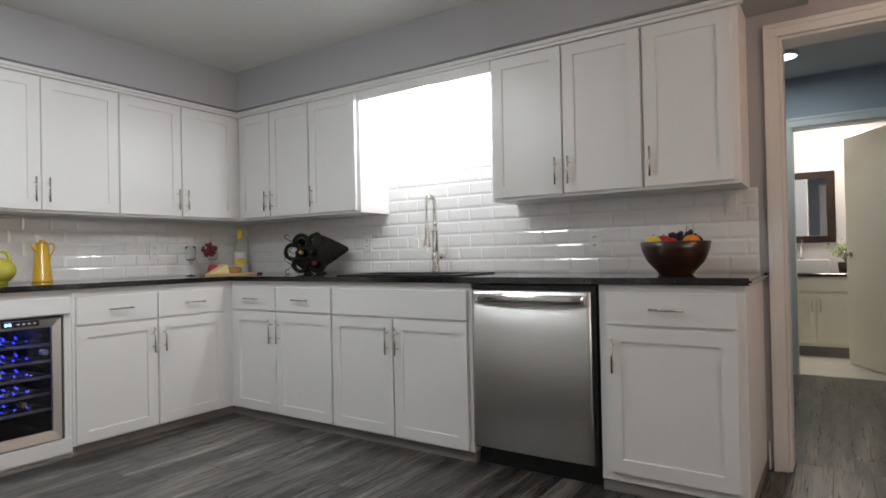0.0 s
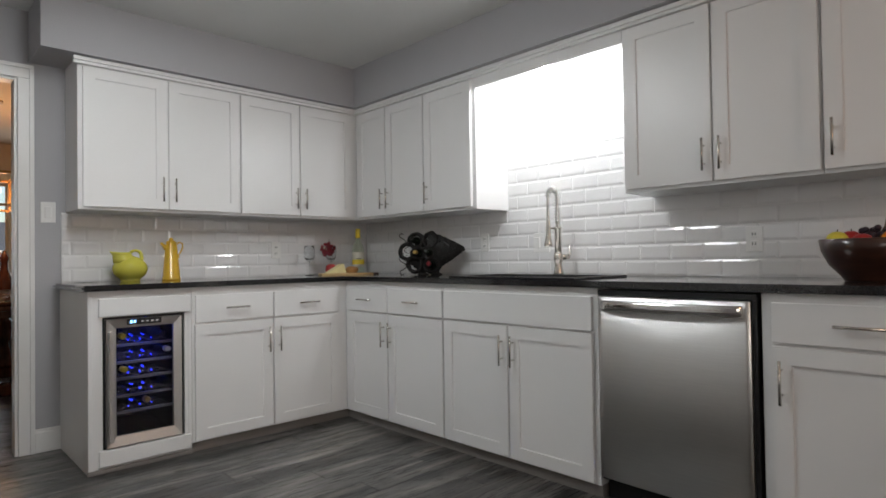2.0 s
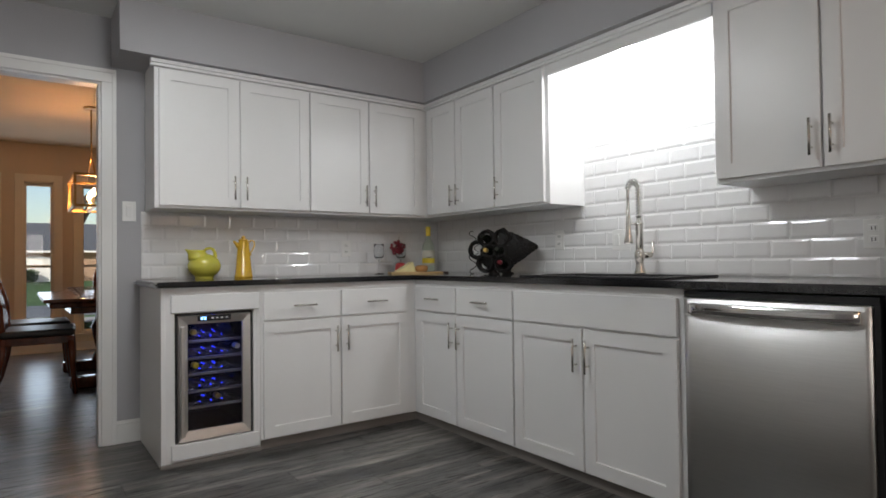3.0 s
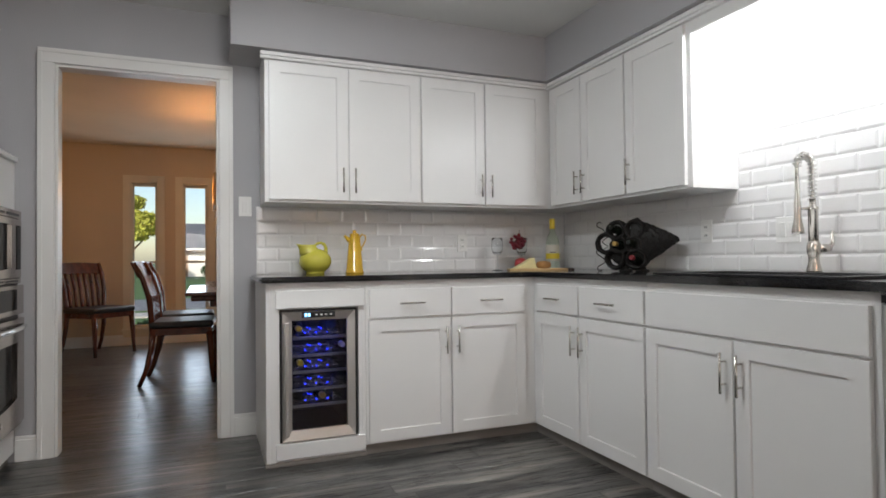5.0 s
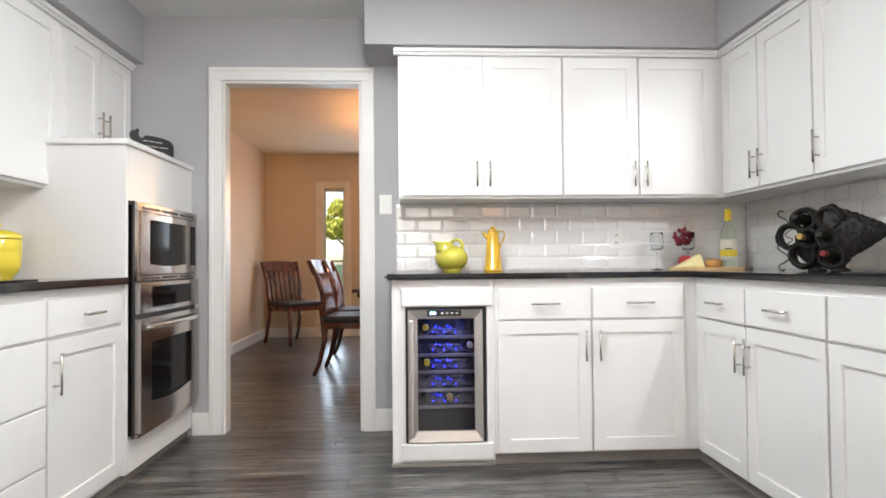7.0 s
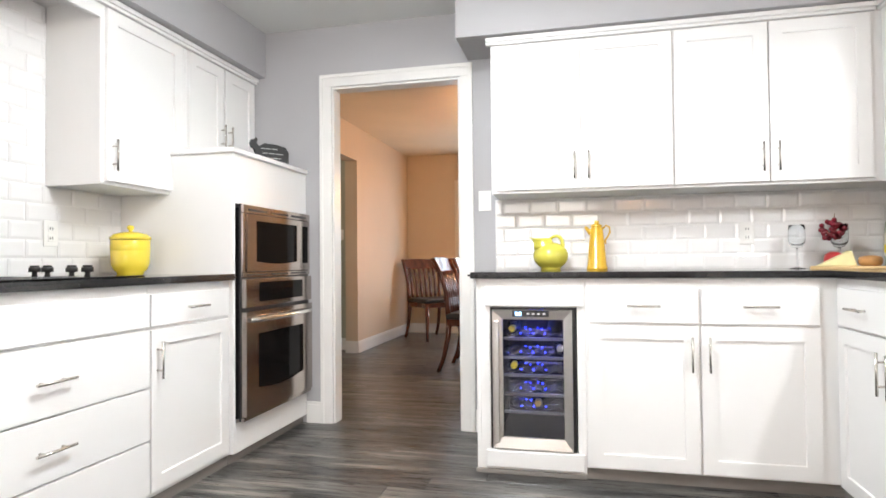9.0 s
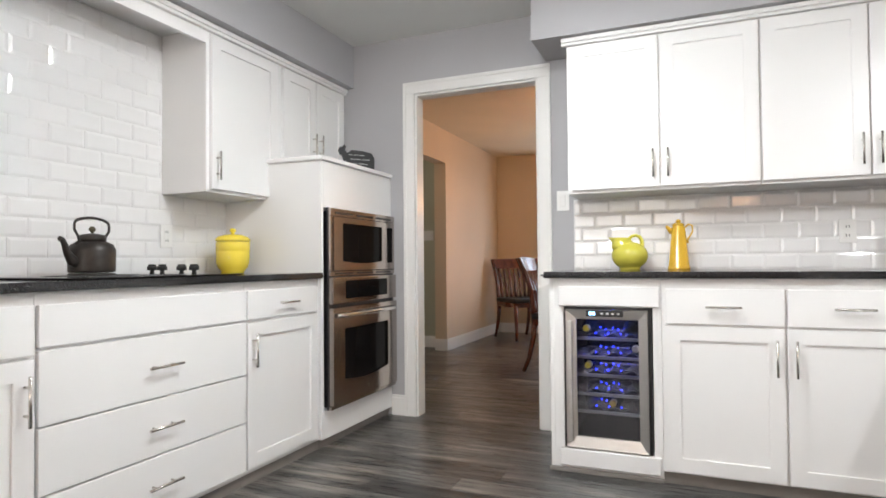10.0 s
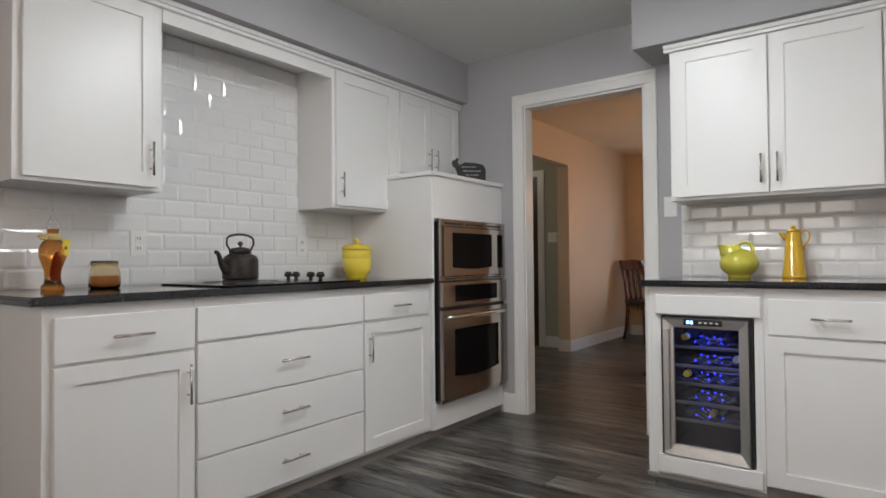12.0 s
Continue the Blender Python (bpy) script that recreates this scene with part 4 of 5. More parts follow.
    for s in (-1, 1):
        part("handle_lug", moved(lathe([(0.014, -0.01), (0.016, 0), (0.014, 0.01)], 12), pose(0.073 * s, 0, 0.122, 90)), IRON, ob)


kettle()


def canister():
    ob = thing("canister", pose(-2.425, -0.38, CT) @ Matrix.Diagonal((0.76, 0.76, 1.0, 1)), "bright yellow glazed ceramic canister with a lid", "canister")
    part("jar", lathe([(0.072, 0.0), (0.078, 0.004), (0.078, 0.012), (0.100, 0.028), (0.112, 0.055), (0.116, 0.115), (0.1145, 0.117), (0.116, 0.120), (0.117, 0.165), (0.112, 0.168)], 40), YELLOW, ob)
    ld = part("lid", lathe([(0.118, 0.169), (0.121, 0.174), (0.119, 0.182), (0.100, 0.196), (0.060, 0.206), (0.016, 0.210)], 40), YELLOW, ob)
    part("lid_knob", lathe([(0.012, 0.208), (0.011, 0.216), (0.021, 0.224), (0.022, 0.232), (0.012, 0.240)], 20), YELLOW, ld)


canister()


def oil_bottle():
    ob = thing("oil_bottle", pose(-0.80, -0.40, CT) @ Matrix.Diagonal((0.86, 0.86, 1.0, 1)), "glass bottle of amber oil with peppers and a yellow tag", "bottle")
    part("glass_body", lathe([(0.042, 0.0), (0.047, 0.004), (0.046, 0.018), (0.036, 0.026), (0.032, 0.045), (0.033, 0.075), (0.044, 0.105), (0.054, 0.130), (0.055, 0.155), (0.046, 0.180), (0.028, 0.200), (0.021, 0.222), (0.025, 0.236)], 28), AMBER, ob)
    part("peppers", moved(lathe([(0.004, 0.030), (0.017, 0.040), (0.019, 0.070), (0.016, 0.095), (0.012, 0.125), (0.004, 0.150)], 14), pose(-0.010, 0.004, 0)), PEPPER, ob)
    part("stopper", lathe([(0.020, 0.236), (0.027, 0.245), (0.026, 0.258), (0.012, 0.275), (0.006, 0.295), (0.003, 0.310)], 18), GLASS, ob)
    part("raffia_band", lathe([(0.030, 0.190), (0.036, 0.196), (0.035, 0.212), (0.028, 0.218)], 18), RAFFIA, ob)
    part("raffia_bow", tube([(0.03, 0.02, 0.205), (0.055, 0.02, 0.215), (0.062, 0.02, 0.208), (0.050, 0.02, 0.198), (0.03, 0.02, 0.203)], 0.007, 6), RAFFIA, ob)
    tg = part("tag", moved(boxes((-0.016, 0.016, -0.001, 0.001, -0.03, 0.03)), pose(-0.035, 0.045, 0.165, 0, -12, 0)), PAPER_Y, ob)
    part("tag_mark", moved(boxes((-0.005, 0.005, 0.0013, 0.0023, -0.008, 0.004)), pose(-0.035, 0.045, 0.165, 0, -12, 0)), INK, tg)


oil_bottle()


def candle_jar():
    ob = thing("candle_jar", pose(-0.985, -0.39, CT), "squat glass jar holding an orange-brown candle", "candle jar")
    part("glass", lathe([(0.050, 0.0), (0.058, 0.004), (0.060, 0.030), (0.057, 0.070), (0.050, 0.088), (0.047, 0.090), (0.047, 0.112), (0.044, 0.112), (0.044, 0.090), (0.054, 0.068), (0.056, 0.030), (0.052, 0.008)], 30), JAR_GLASS, ob)
    part("wax", lathe([(0.050, 0.009), (0.055, 0.024), (0.054, 0.050), (0.004, 0.051)], 30), CANDLE, ob)
    part("lid_ring", lathe([(0.049, 0.092), (0.052, 0.096), (0.052, 0.110), (0.049, 0.113)], 30), JAR_GLASS, ob)
    part("wire_clasp", tube([(0.048, 0, 0.10), (0.062, 0.0, 0.098), (0.060, 0.004, 0.085)], 0.0018, 6), WIRE, ob)


candle_jar()

# ---- things on the west and sink worktop ----


def pitcher():
    ob = thing("pitcher", pose(-3.225, 1.580, CT) @ Matrix.Diagonal((1.0, 1.0, 0.93, 1)), "round lime green glazed ceramic ball pitcher", "pitcher")
    ball = [(0.094 * math.sin(a), 0.082 - 0.080 * math.cos(a)) for a in [math.pi * (0.20 + 0.75 * k / 14) for k in range(15)]]
    part("body", lathe([(0.050, 0.0), (0.054, 0.003), (0.053, 0.010)] + ball, 40), LIME, ob)
    # wide pouring neck that leans towards -y, open at its lip
    sp = bmesh.new()
    rows = []
    for s, yc, zc, ry, rx in ((0, -0.020, 0.118, 0.070, 0.066), (0, -0.030, 0.142, 0.062, 0.056), (0, -0.038, 0.160, 0.055, 0.048), (0.4, -0.045, 0.174, 0.053, 0.045), (1, -0.050, 0.184, 0.055, 0.046),
                              (1, -0.050, 0.184, 0.049, 0.040), (0.4, -0.045, 0.172, 0.046, 0.038), (0, -0.036, 0.150, 0.044, 0.036)):
        ring = []
        for j in range(28):
            a = 2 * math.pi * j / 28
            out = max(0.0, -math.sin(a)) ** 3 * s
            ring.append(sp.verts.new((rx * math.cos(a) * (1 - 0.25 * out), yc + ry * math.sin(a) - 0.006 * out, zc + 0.007 * out)))
        rows.append(ring)
    for a, b in zip(rows, rows[1:]):
        for j in range(28):
            sp.faces.new((a[j], a[(j + 1) % 28], b[(j + 1) % 28], b[j])).smooth = True
    sp.faces.new(rows[0])
    sp.faces.new(rows[-1])
    part("spout", sp, LIME, ob)
    part("handle", tube([(0, -0.002, 0.180), (0, 0.014, 0.193), (0, 0.034, 0.197), (0, 0.052, 0.188), (0, 0.062, 0.170), (0, 0.064, 0.145), (0, 0.062, 0.130)], [0.008, 0.009, 0.009, 0.010, 0.010, 0.011, 0.012], 12), LIME, ob)


pitcher()


def coffee_jug():
    ob = thing("coffee_jug", pose(-3.252, 1.822, CT) @ Matrix.Diagonal((0.92, 0.92, 0.97, 1)), "tall tapered mustard yellow enamel coffee jug", "jug")
    part("body", lathe([(0.058, 0.0), (0.060, 0.004), (0.059, 0.014), (0.056, 0.018), (0.036, 0.225), (0.030, 0.232), (0.030, 0.236)], 36), MUSTARD, ob)
    ld = part("lid", lathe([(0.033, 0.236), (0.034, 0.242), (0.022, 0.250), (0.012, 0.252)], 28), MUSTARD, ob)
    part("lid_knob", lathe([(0.008, 0.250), (0.014, 0.258), (0.013, 0.265), (0.006, 0.270)], 16), MUSTARD, ld)
    part("spout", tube([(0, -0.033, 0.200), (0, -0.050, 0.220), (0, -0.066, 0.236)], [0.016, 0.011, 0.007], 10), MUSTARD, ob)
    part("handle", tube([(0, 0.030, 0.222), (0, 0.052, 0.243), (0, 0.072, 0.234), (0, 0.074, 0.205), (0, 0.060, 0.178), (0, 0.046, 0.160), (0, 0.050, 0.142)], 0.005, 8), MUSTARD, ob)


coffee_jug()


def wine_glass(x, y, label, tall=0.215):
    ob = thing("wine_glass", pose(x, y, CT), label, "wine glass", "wine glasses")
    part("bowl", lathe([(0.005, 0.100), (0.022, 0.106), (0.034, 0.124), (0.038, 0.150), (0.037, 0.185), (0.035, tall), (0.0338, tall), (0.0355, 0.185), (0.0365, 0.150), (0.0325, 0.130), (0.020, 0.119), (0.003, 0.116)], 28), STEMWARE, ob)
    part("stem", lathe([(0.0045, 0.0995), (0.004, 0.06), (0.006, 0.02), (0.007, 0.006)], 14), STEMWARE, ob)
    part("foot", lathe([(0.035, 0.0), (0.036, 0.002), (0.012, 0.0055), (0.007, 0.006)], 28), STEMWARE, ob)
    return ob


wine_glass(-3.215, 2.772, "clear stemmed wine glass standing empty")
wine_glass(-3.225, 2.962, "clear stemmed wine glass holding dark red grapes")


def cluster(name, m, n, r, spread, material, label, category, seed, droop=0.0):
    rng = random.Random(seed)
    ob = thing(name, m, label, category)
    base = bmesh.new()
    bmesh.ops.create_icosphere(base, subdivisions=2, radius=r)
    for f in base.faces:
        f.smooth = True
    me = mesh_of("grape", base, material)
    for k in range(n):
        a, h = rng.uniform(0, 6.28), rng.random()
        q = math.sqrt(rng.random())
        g = new("grape", me)
        g.parent = ob
        g.location = (math.cos(a) * q * spread[0], math.sin(a) * q * spread[1], h * spread[2] * (1 - 0.4 * q))
    part("stalk", tube([(0, 0, 0.01), (0.004, 0, spread[2] * 0.7), (0.012, 0.003, spread[2] + r + 0.012)], 0.002, 6), mat("grape_stalk", (0.12, 0.07, 0.03), 0.7), ob)
    return ob


cluster("grapes", pose(-3.222, 2.935, CT + 0.145), 52, 0.0115, (0.040, 0.062, 0.100), GRAPE_RED, "bunch of dark red grapes in a wine glass", "grapes", 5)


def wine_bottle():
    ob = thing("wine_bottle", pose(-3.20, 3.19, CT) @ Matrix.Diagonal((1.2, 1.2, 1.02, 1)), "clear bottle of white wine with a yellow label and yellow capsule", "bottle")
    part("glass_body", lathe([(0.034, 0.0), (0.0375, 0.004), (0.038, 0.020), (0.038, 0.185), (0.034, 0.210), (0.020, 0.240), (0.0145, 0.262), (0.014, 0.30)], 30), GREEN_GLASS, ob)
    part("capsule", lathe([(0.0152, 0.272), (0.0158, 0.276), (0.0158, 0.338), (0.0145, 0.341)], 20), FOIL_Y, ob)
    lb = part("label", lathe([(0.0386, 0.055), (0.0388, 0.056), (0.0388, 0.165), (0.0386, 0.166)], 30, close=False), PAPER, ob)
    part("label_band", lathe([(0.0391, 0.072), (0.0393, 0.073), (0.0393, 0.108), (0.0391, 0.109)], 30, close=False), PAPER_Y, lb)
    part("label_print", moved(boxes((-0.016, 0.016, -0.0402, -0.0392, 0.112, 0.118)), pose(0, 0, 0, 0, 0, 62)), INK, lb)


wine_bottle()


def cheese_board():
    m = pose(-3.04, 2.990, CT, 0, 0, 68)
    ob = thing("serving_board", m, "thin bamboo serving board with a dark handle end", "serving board")
    part("board", boxes((-0.205, 0.165, -0.085, 0.085, 0, 0.014), bevel=0.003, seg=2), BOARD, ob)
    part("board_end", boxes((0.1655, 0.205, -0.085, 0.085, 0, 0.014), bevel=0.003, seg=2), FRAMEWOOD, ob)
    ch = thing("cheese", pose(-3.05, 2.802, CT + 0.0145, 0, 0, 84), "pale yellow cheese wedge on the serving board", "cheese")
    part("wedge", prism([(0.0, 0.0), (0.150, 0.0), (0.129, 0.070)], -0.035, 0.035, bevel=0.003), CHEESE, ch)
    br = thing("bread_roll", pose(-3.02, 3.006, CT + 0.0145), "small round brown bread roll on the serving board", "bread")
    part("crust", lathe([(0.036, 0.0), (0.045, 0.010), (0.048, 0.026), (0.042, 0.040), (0.020, 0.046), (0.002, 0.047)], 24), BREAD, br)
    ap = thing("apple", pose(-3.13, 2.900, CT + 0.0005), "small red apple behind the cheese wedge", "apple")
    part("flesh", lathe([(0.012, 0.003), (0.028, 0.0), (0.040, 0.022), (0.042, 0.042), (0.036, 0.068), (0.018, 0.080), (0.004, 0.074)], 20), APPLE_RED, ap)


cheese_board()


def wine_rack():
    """Grape-leaf shaped rack in black resin, its length along x."""
    ob = thing("wine_rack", pose(-2.385, 3.175, CT, 0, 0, 31) @ Matrix.Diagonal((0.94, 1.0, 0.94, 1)), "black sculpted ring wine rack with iron scrolls, holding bottles", "wine rack")
    holes = [(-0.148, 0.168, 0.054), (-0.078, 0.244, 0.050), (0.030, 0.246, 0.050), (0.024, 0.158, 0.044), (-0.088, 0.074, 0.054), (0.040, 0.070, 0.052), (-0.058, 0.152, 0.044)]
    for x, z, r in holes:
        bm = bmesh.new()
        for y, q in ((-0.020, 0.0100), (0.0, 0.0150), (0.020, 0.0100)):
            tube([(x + r * math.cos(a), y, z + r * math.sin(a)) for a in [2 * math.pi * k / 22 for k in range(22)]], q, 8, bm, closed=True)
        for v in bm.verts:
            v.co += noise.noise_vector(v.co * 28) * 0.007
        part("ring", bm, RACK, ob)
    # tapering body
    bm = bmesh.new()
    rng = random.Random(8)
    rows = []
    for i in range(17):
        s = i / 16
        x = 0.010 + 0.262 * s
        r = 0.128 * (1 - s ** 1.4) + 0.006
        zc = 0.162 + 0.020 * s
        rows.append([bm.verts.new((x + rng.uniform(-0.004, 0.004), 0.024 * (1 - 0.4 * s) * math.cos(a), zc + (r + rng.uniform(-0.013, 0.010)) * math.sin(a))) for a in [2 * math.pi * k / 26 for k in range(26)]])
    for a, b in zip(rows, rows[1:]):
        for k in range(26):
            bm.faces.new((a[k], a[(k + 1) % 26], b[(k + 1) % 26], b[k]))
    bm.faces.new(rows[0][::-1])
    bm.faces.new(rows[-1])
    part("leaf_body", bm, RACK, ob)
    bm = bmesh.new()
    bmesh.ops.create_icosphere(bm, subdivisions=3, radius=1.0)
    for v in bm.verts:
        k = 1 + 0.16 * noise.noise(v.co * 4.0)
        v.co = Vector((-0.010 + 0.122 * v.co.x * k, 0.012 + 0.015 * v.co.y, 0.135 + 0.112 * v.co.z * k))
    part("core", bm, RACK, ob)
    bm = bmesh.new()
    for k in range(300):
        s = rng.random() ** 0.8
        a = rng.uniform(0, 2 * math.pi)
        if k < 40:
            a = rng.choice((-1, 1)) * math.pi / 2 + rng.uniform(-0.25, 0.25)
        r = 0.128 * (1 - s ** 1.4) + 0.006
        m = Matrix.Translation((0.010 + 0.262 * s, 0.024 * (1 - 0.4 * s) * math.cos(a), 0.162 + 0.020 * s + r * math.sin(a)))
        bmesh.ops.create_icosphere(bm, subdivisions=1, radius=rng.uniform(0.004, 0.010), matrix=m @ pose(0, 0, 0, rng.uniform(0, 90), rng.uniform(0, 90), 0) @ Matrix.Diagonal((1.3, 0.7, 1.0, 1)))
    tagged(part("leaf_relief", bm, RACK, ob), kind="stuff")
    for x in (-0.03, 0.07):
        part("foot", moved(lathe([(0.040, 0.0), (0.038, 0.008), (0.020, 0.016), (0.018, 0.03)], 18), pose(x, 0, 0)), RACK, ob)
    for s in (1, -1):
        pts = []
        for k in range(30):
            a = k / 29
            pts.append((-0.178 - 0.030 * math.sin(2 * math.pi * a) - 0.012 * a, 0.0, 0.150 + s * (0.004 + 0.112 * a)))
        for k in range(12):
            a = math.pi * 1.3 * k / 11
            pts.append((-0.190 - 0.016 * math.sin(a), 0.0, 0.150 + s * (0.116 + 0.016 - 0.016 * math.cos(a))))
        part("scroll", tube(pts, 0.0032, 6), IRON, ob)
        part("scroll", tube([(p[0] + 0.035, 0.01, 0.15 + (p[2] - 0.15) * 0.86) for p in pts[:30]], 0.0026, 6), IRON, ob)
    for (x, z, r), cap in ((holes[6], FOIL_G), (holes[5], FOIL_R), (holes[3], BOTTLE_DARK), (holes[1], BOTTLE_DARK)):
        b = part("bottle", moved(lathe([(0.026, 0.0), (0.028, 0.01), (0.028, 0.10), (0.014, 0.135), (0.0125, 0.16)], 16), pose(x, 0.085, z - 0.008, 84)), BOTTLE_DARK, ob)
        part("cap", moved(lathe([(0.0135, 0.150), (0.0142, 0.152), (0.0142, 0.185), (0.012, 0.187)], 14), pose(x, 0.085, z - 0.008, 84)), cap, b)


wine_rack()


def fruit_bowl():
    m = pose(0.078, 3.10, CT)
    ob = thing("fruit_bowl", m, "deep dark brown wooden bowl full of fruit", "bowl")
    part("bowl", lathe([(0.060, 0.0), (0.078, 0.002), (0.080, 0.010), (0.125, 0.060), (0.148, 0.110), (0.156, 0.152), (0.151, 0.154), (0.142, 0.110), (0.118, 0.064), (0.070, 0.018), (0.002, 0.014)], 48), WOODBOWL, ob)

    def fruit(name, x, y, z, r, material, label, squash=0.93):
        f = thing(name, m @ pose(x, y, z), label, "fruit")
        prof = [(max(0.002, r * math.sin(a)), -r * squash * math.cos(a)) for a in [math.pi * k / 12 for k in range(13)]]
        prof[0], prof[-1] = (0.004, prof[0][1] + 0.006), (0.004, prof[-1][1] - 0.006)
        part("flesh", lathe(prof, 24), material, f)
        part("stalk", tube([(0, 0, r * squash - 0.008), (0.002, 0, r * squash + 0.007)], 0.002, 6), FRAMEWOOD, f)
    fruit("pear", -0.090, -0.035, 0.148, 0.037, APPLE_YEL, "yellow pear in the wooden bowl")
    fruit("apple", -0.062, 0.035, 0.152, 0.036, APPLE_RED, "red apple in the wooden bowl")
    fruit("apple", -0.008, -0.060, 0.138, 0.036, APPLE_RED, "red apple in the wooden bowl")
    fruit("orange", 0.080, -0.045, 0.143, 0.040, ORANGE, "bright orange in the wooden bowl", 0.98)
    fruit("apple", 0.03, 0.02, 0.090, 0.050, APPLE_RED, "red apple in the wooden bowl")
    fruit("pear", -0.04, -0.01, 0.075, 0.048, APPLE_YEL, "yellow pear in the wooden bowl")
    fruit("apple", 0.085, 0.05, 0.112, 0.036, APPLE_RED, "red apple in the wooden bowl")
    cluster("grapes", m @ pose(0.035, 0.035, 0.145), 46, 0.0125, (0.080, 0.050, 0.060), GRAPE_BLACK, "bunch of black grapes on the fruit bowl", "grapes", 9)


fruit_bowl()


def cow_sign():
    ob = thing("cow_sign", RANGE @ pose(3.215, -0.50, 1.5625, 0, 0, -42) @ Matrix.Diagonal((0.68, 1.0, 1.24, 1)), "black chalkboard sign in the shape of a cow", "sign")
    out = [(-0.185, 0.098), (-0.170, 0.112), (-0.150, 0.110), (-0.135, 0.122), (-0.118, 0.113), (-0.128, 0.098), (-0.105, 0.085), (-0.06, 0.100), (0.05, 0.098), (0.13, 0.090), (0.160, 0.070), (0.158, 0.0),
           (0.128, 0.0), (0.124, 0.008), (-0.06, 0.008), (-0.064, 0.0), (-0.100, 0.0), (-0.120, 0.035), (-0.150, 0.075), (-0.172, 0.080)]
    part("board", prism([(x, z * 1.15) for x, z in out], -0.012, 0.012), mat("chalkboard", (0.018, 0.018, 0.019), 0.6, vary=0.3, scale=20), ob)
    for k, words in enumerate((((-0.09, -0.05), (-0.04, 0.0), (0.01, 0.06)), ((-0.075, -0.03), (-0.02, 0.03), (0.04, 0.11)), ((-0.05, -0.01), (0.0, 0.09)))):
        for a, b in words:
            part("lettering", moved(boxes((a, b, -0.0135, -0.0125, 0.0, 0.0028)), pose(0, 0, 0.088 - k * 0.022)), CHALK, ob)


cow_sign()

# ---- sockets and switches ----


def wall_plate(F, u, z, kind, label, w=0.072, h=0.116, y=-0.0065):
    ob = thing("wall_socket" if kind == "socket" else "light_switch", F @ pose(u, y, z), label, "socket" if kind == "socket" else "switch", "wall plates")
    part("plate", boxes((-w / 2, w / 2, -0.006, 0, -h / 2, h / 2), bevel=0.002, seg=2), PLASTIC, ob)
    if kind == "socket":
        for s in (-1, 1):
            r = part("outlet", boxes((-0.016, 0.016, -0.0085, -0.006, s * 0.022 - 0.015, s * 0.022 + 0.015), bevel=0.001), PLASTIC, ob)
            for dx in (-0.006, 0.006):
                part("slot", boxes((dx - 0.0018, dx + 0.0018, -0.0092, -0.0086, s * 0.022 - 0.006, s * 0.022 + 0.007)), SLOT, r)
    else:
        n = max(1, round(w / 0.072))
        for k in range(n):
            c = (k - (n - 1) / 2) * 0.050
            part("rocker", moved(boxes((-0.016, 0.016, -0.004, 0.003, -0.033, 0.033), bevel=0.0015), pose(c, -0.0075, 0, 4)), PLASTIC, ob)
    return ob


wall_plate(WEST, 1.200, 1.336, "switch", "white light switch on the grey wall beside the doorway", y=0)
wall_plate(WEST, 2.585, 1.120, "socket", "white double socket on the tiled wall", y=-0.0155)
wall_plate(SINK, -2.054, 1.142, "socket", "white double socket on the tiled wall")
wall_plate(SINK, -1.595, 1.128, "switch", "white double light switch beside the faucet", w=0.118)
wall_plate(SINK, -0.405, 1.108, "socket", "white double socket on the tiled wall")
wall_plate(SINK, 0.288, 1.275, "switch", "white light switch below the wall cabinet")
wall_plate(RANGE, 1.210, 1.128, "socket", "white double socket on the tiles beside the cooktop")
wall_plate(RANGE, 2.162, 1.128, "socket", "white double socket on the tiles beside the cooktop")

# ---- dining room ----
WFRAME = mat("window_trim_paint", (0.72, 0.66, 0.55), 0.4, vary=0.03, scale=4)


def dining_window(k, y0, y1):
    ob = thing("window_%d" % k, pose(XD, 0, 0, 0, 0, 90), "tall narrow sash window with painted trim looking onto a lawn", "window", "", "structure")
    c = 0.085
    zm = 1.02
    part("window_frame", boxes((y0 - c, y0, -0.02, 0, WZ0 - c, WZ1 + c), (y1, y1 + c, -0.02, 0, WZ0 - c, WZ1 + c), (y0, y1, -0.02, 0, WZ1, WZ1 + c), bevel=0.003), WFRAME, ob)
    part("window_sill", boxes((y0 - 0.10, y1 + 0.10, -0.05, 0.0, WZ0 - 0.03, WZ0), (y0 - 0.08, y1 + 0.08, -0.018, 0.0, WZ0 - 0.10, WZ0 - 0.03), bevel=0.003), WFRAME, ob)
    part("jamb", boxes((y0, y0 + 0.010, 0.0, 0.16, WZ0, WZ1), (y1 - 0.010, y1, 0.0, 0.16, WZ0, WZ1), (y0 + 0.01, y1 - 0.01, 0.0, 0.16, WZ1 - 0.01, WZ1), (y0 + 0.01, y1 - 0.01, 0.0, 0.16, WZ0, WZ0 + 0.01)), WFRAME, ob)
    s = 0.022
    for nm, a, b, yy in (("upper_sash", zm - 0.015, WZ1 - 0.01, 0.10), ("lower_sash", WZ0 + 0.01, zm + 0.015, 0.07)):
        sh = part(nm, boxes((y0 + 0.010, y0 + 0.010 + s, yy, yy + 0.025, a, b), (y1 - 0.010 - s, y1 - 0.010, yy, yy + 0.025, a, b),
                            (y0 + 0.010 + s, y1 - 0.010 - s, yy, yy + 0.025, b - 0.03, b), (y0 + 0.010 + s, y1 - 0.010 - s, yy, yy + 0.025, a, a + 0.03)), WFRAME, ob)
        p = part("pane", boxes((y0 + 0.028, y1 - 0.028, yy + 0.010, yy + 0.014, a + 0.025, b - 0.025)), PANE, sh)
        p.visible_shadow = False


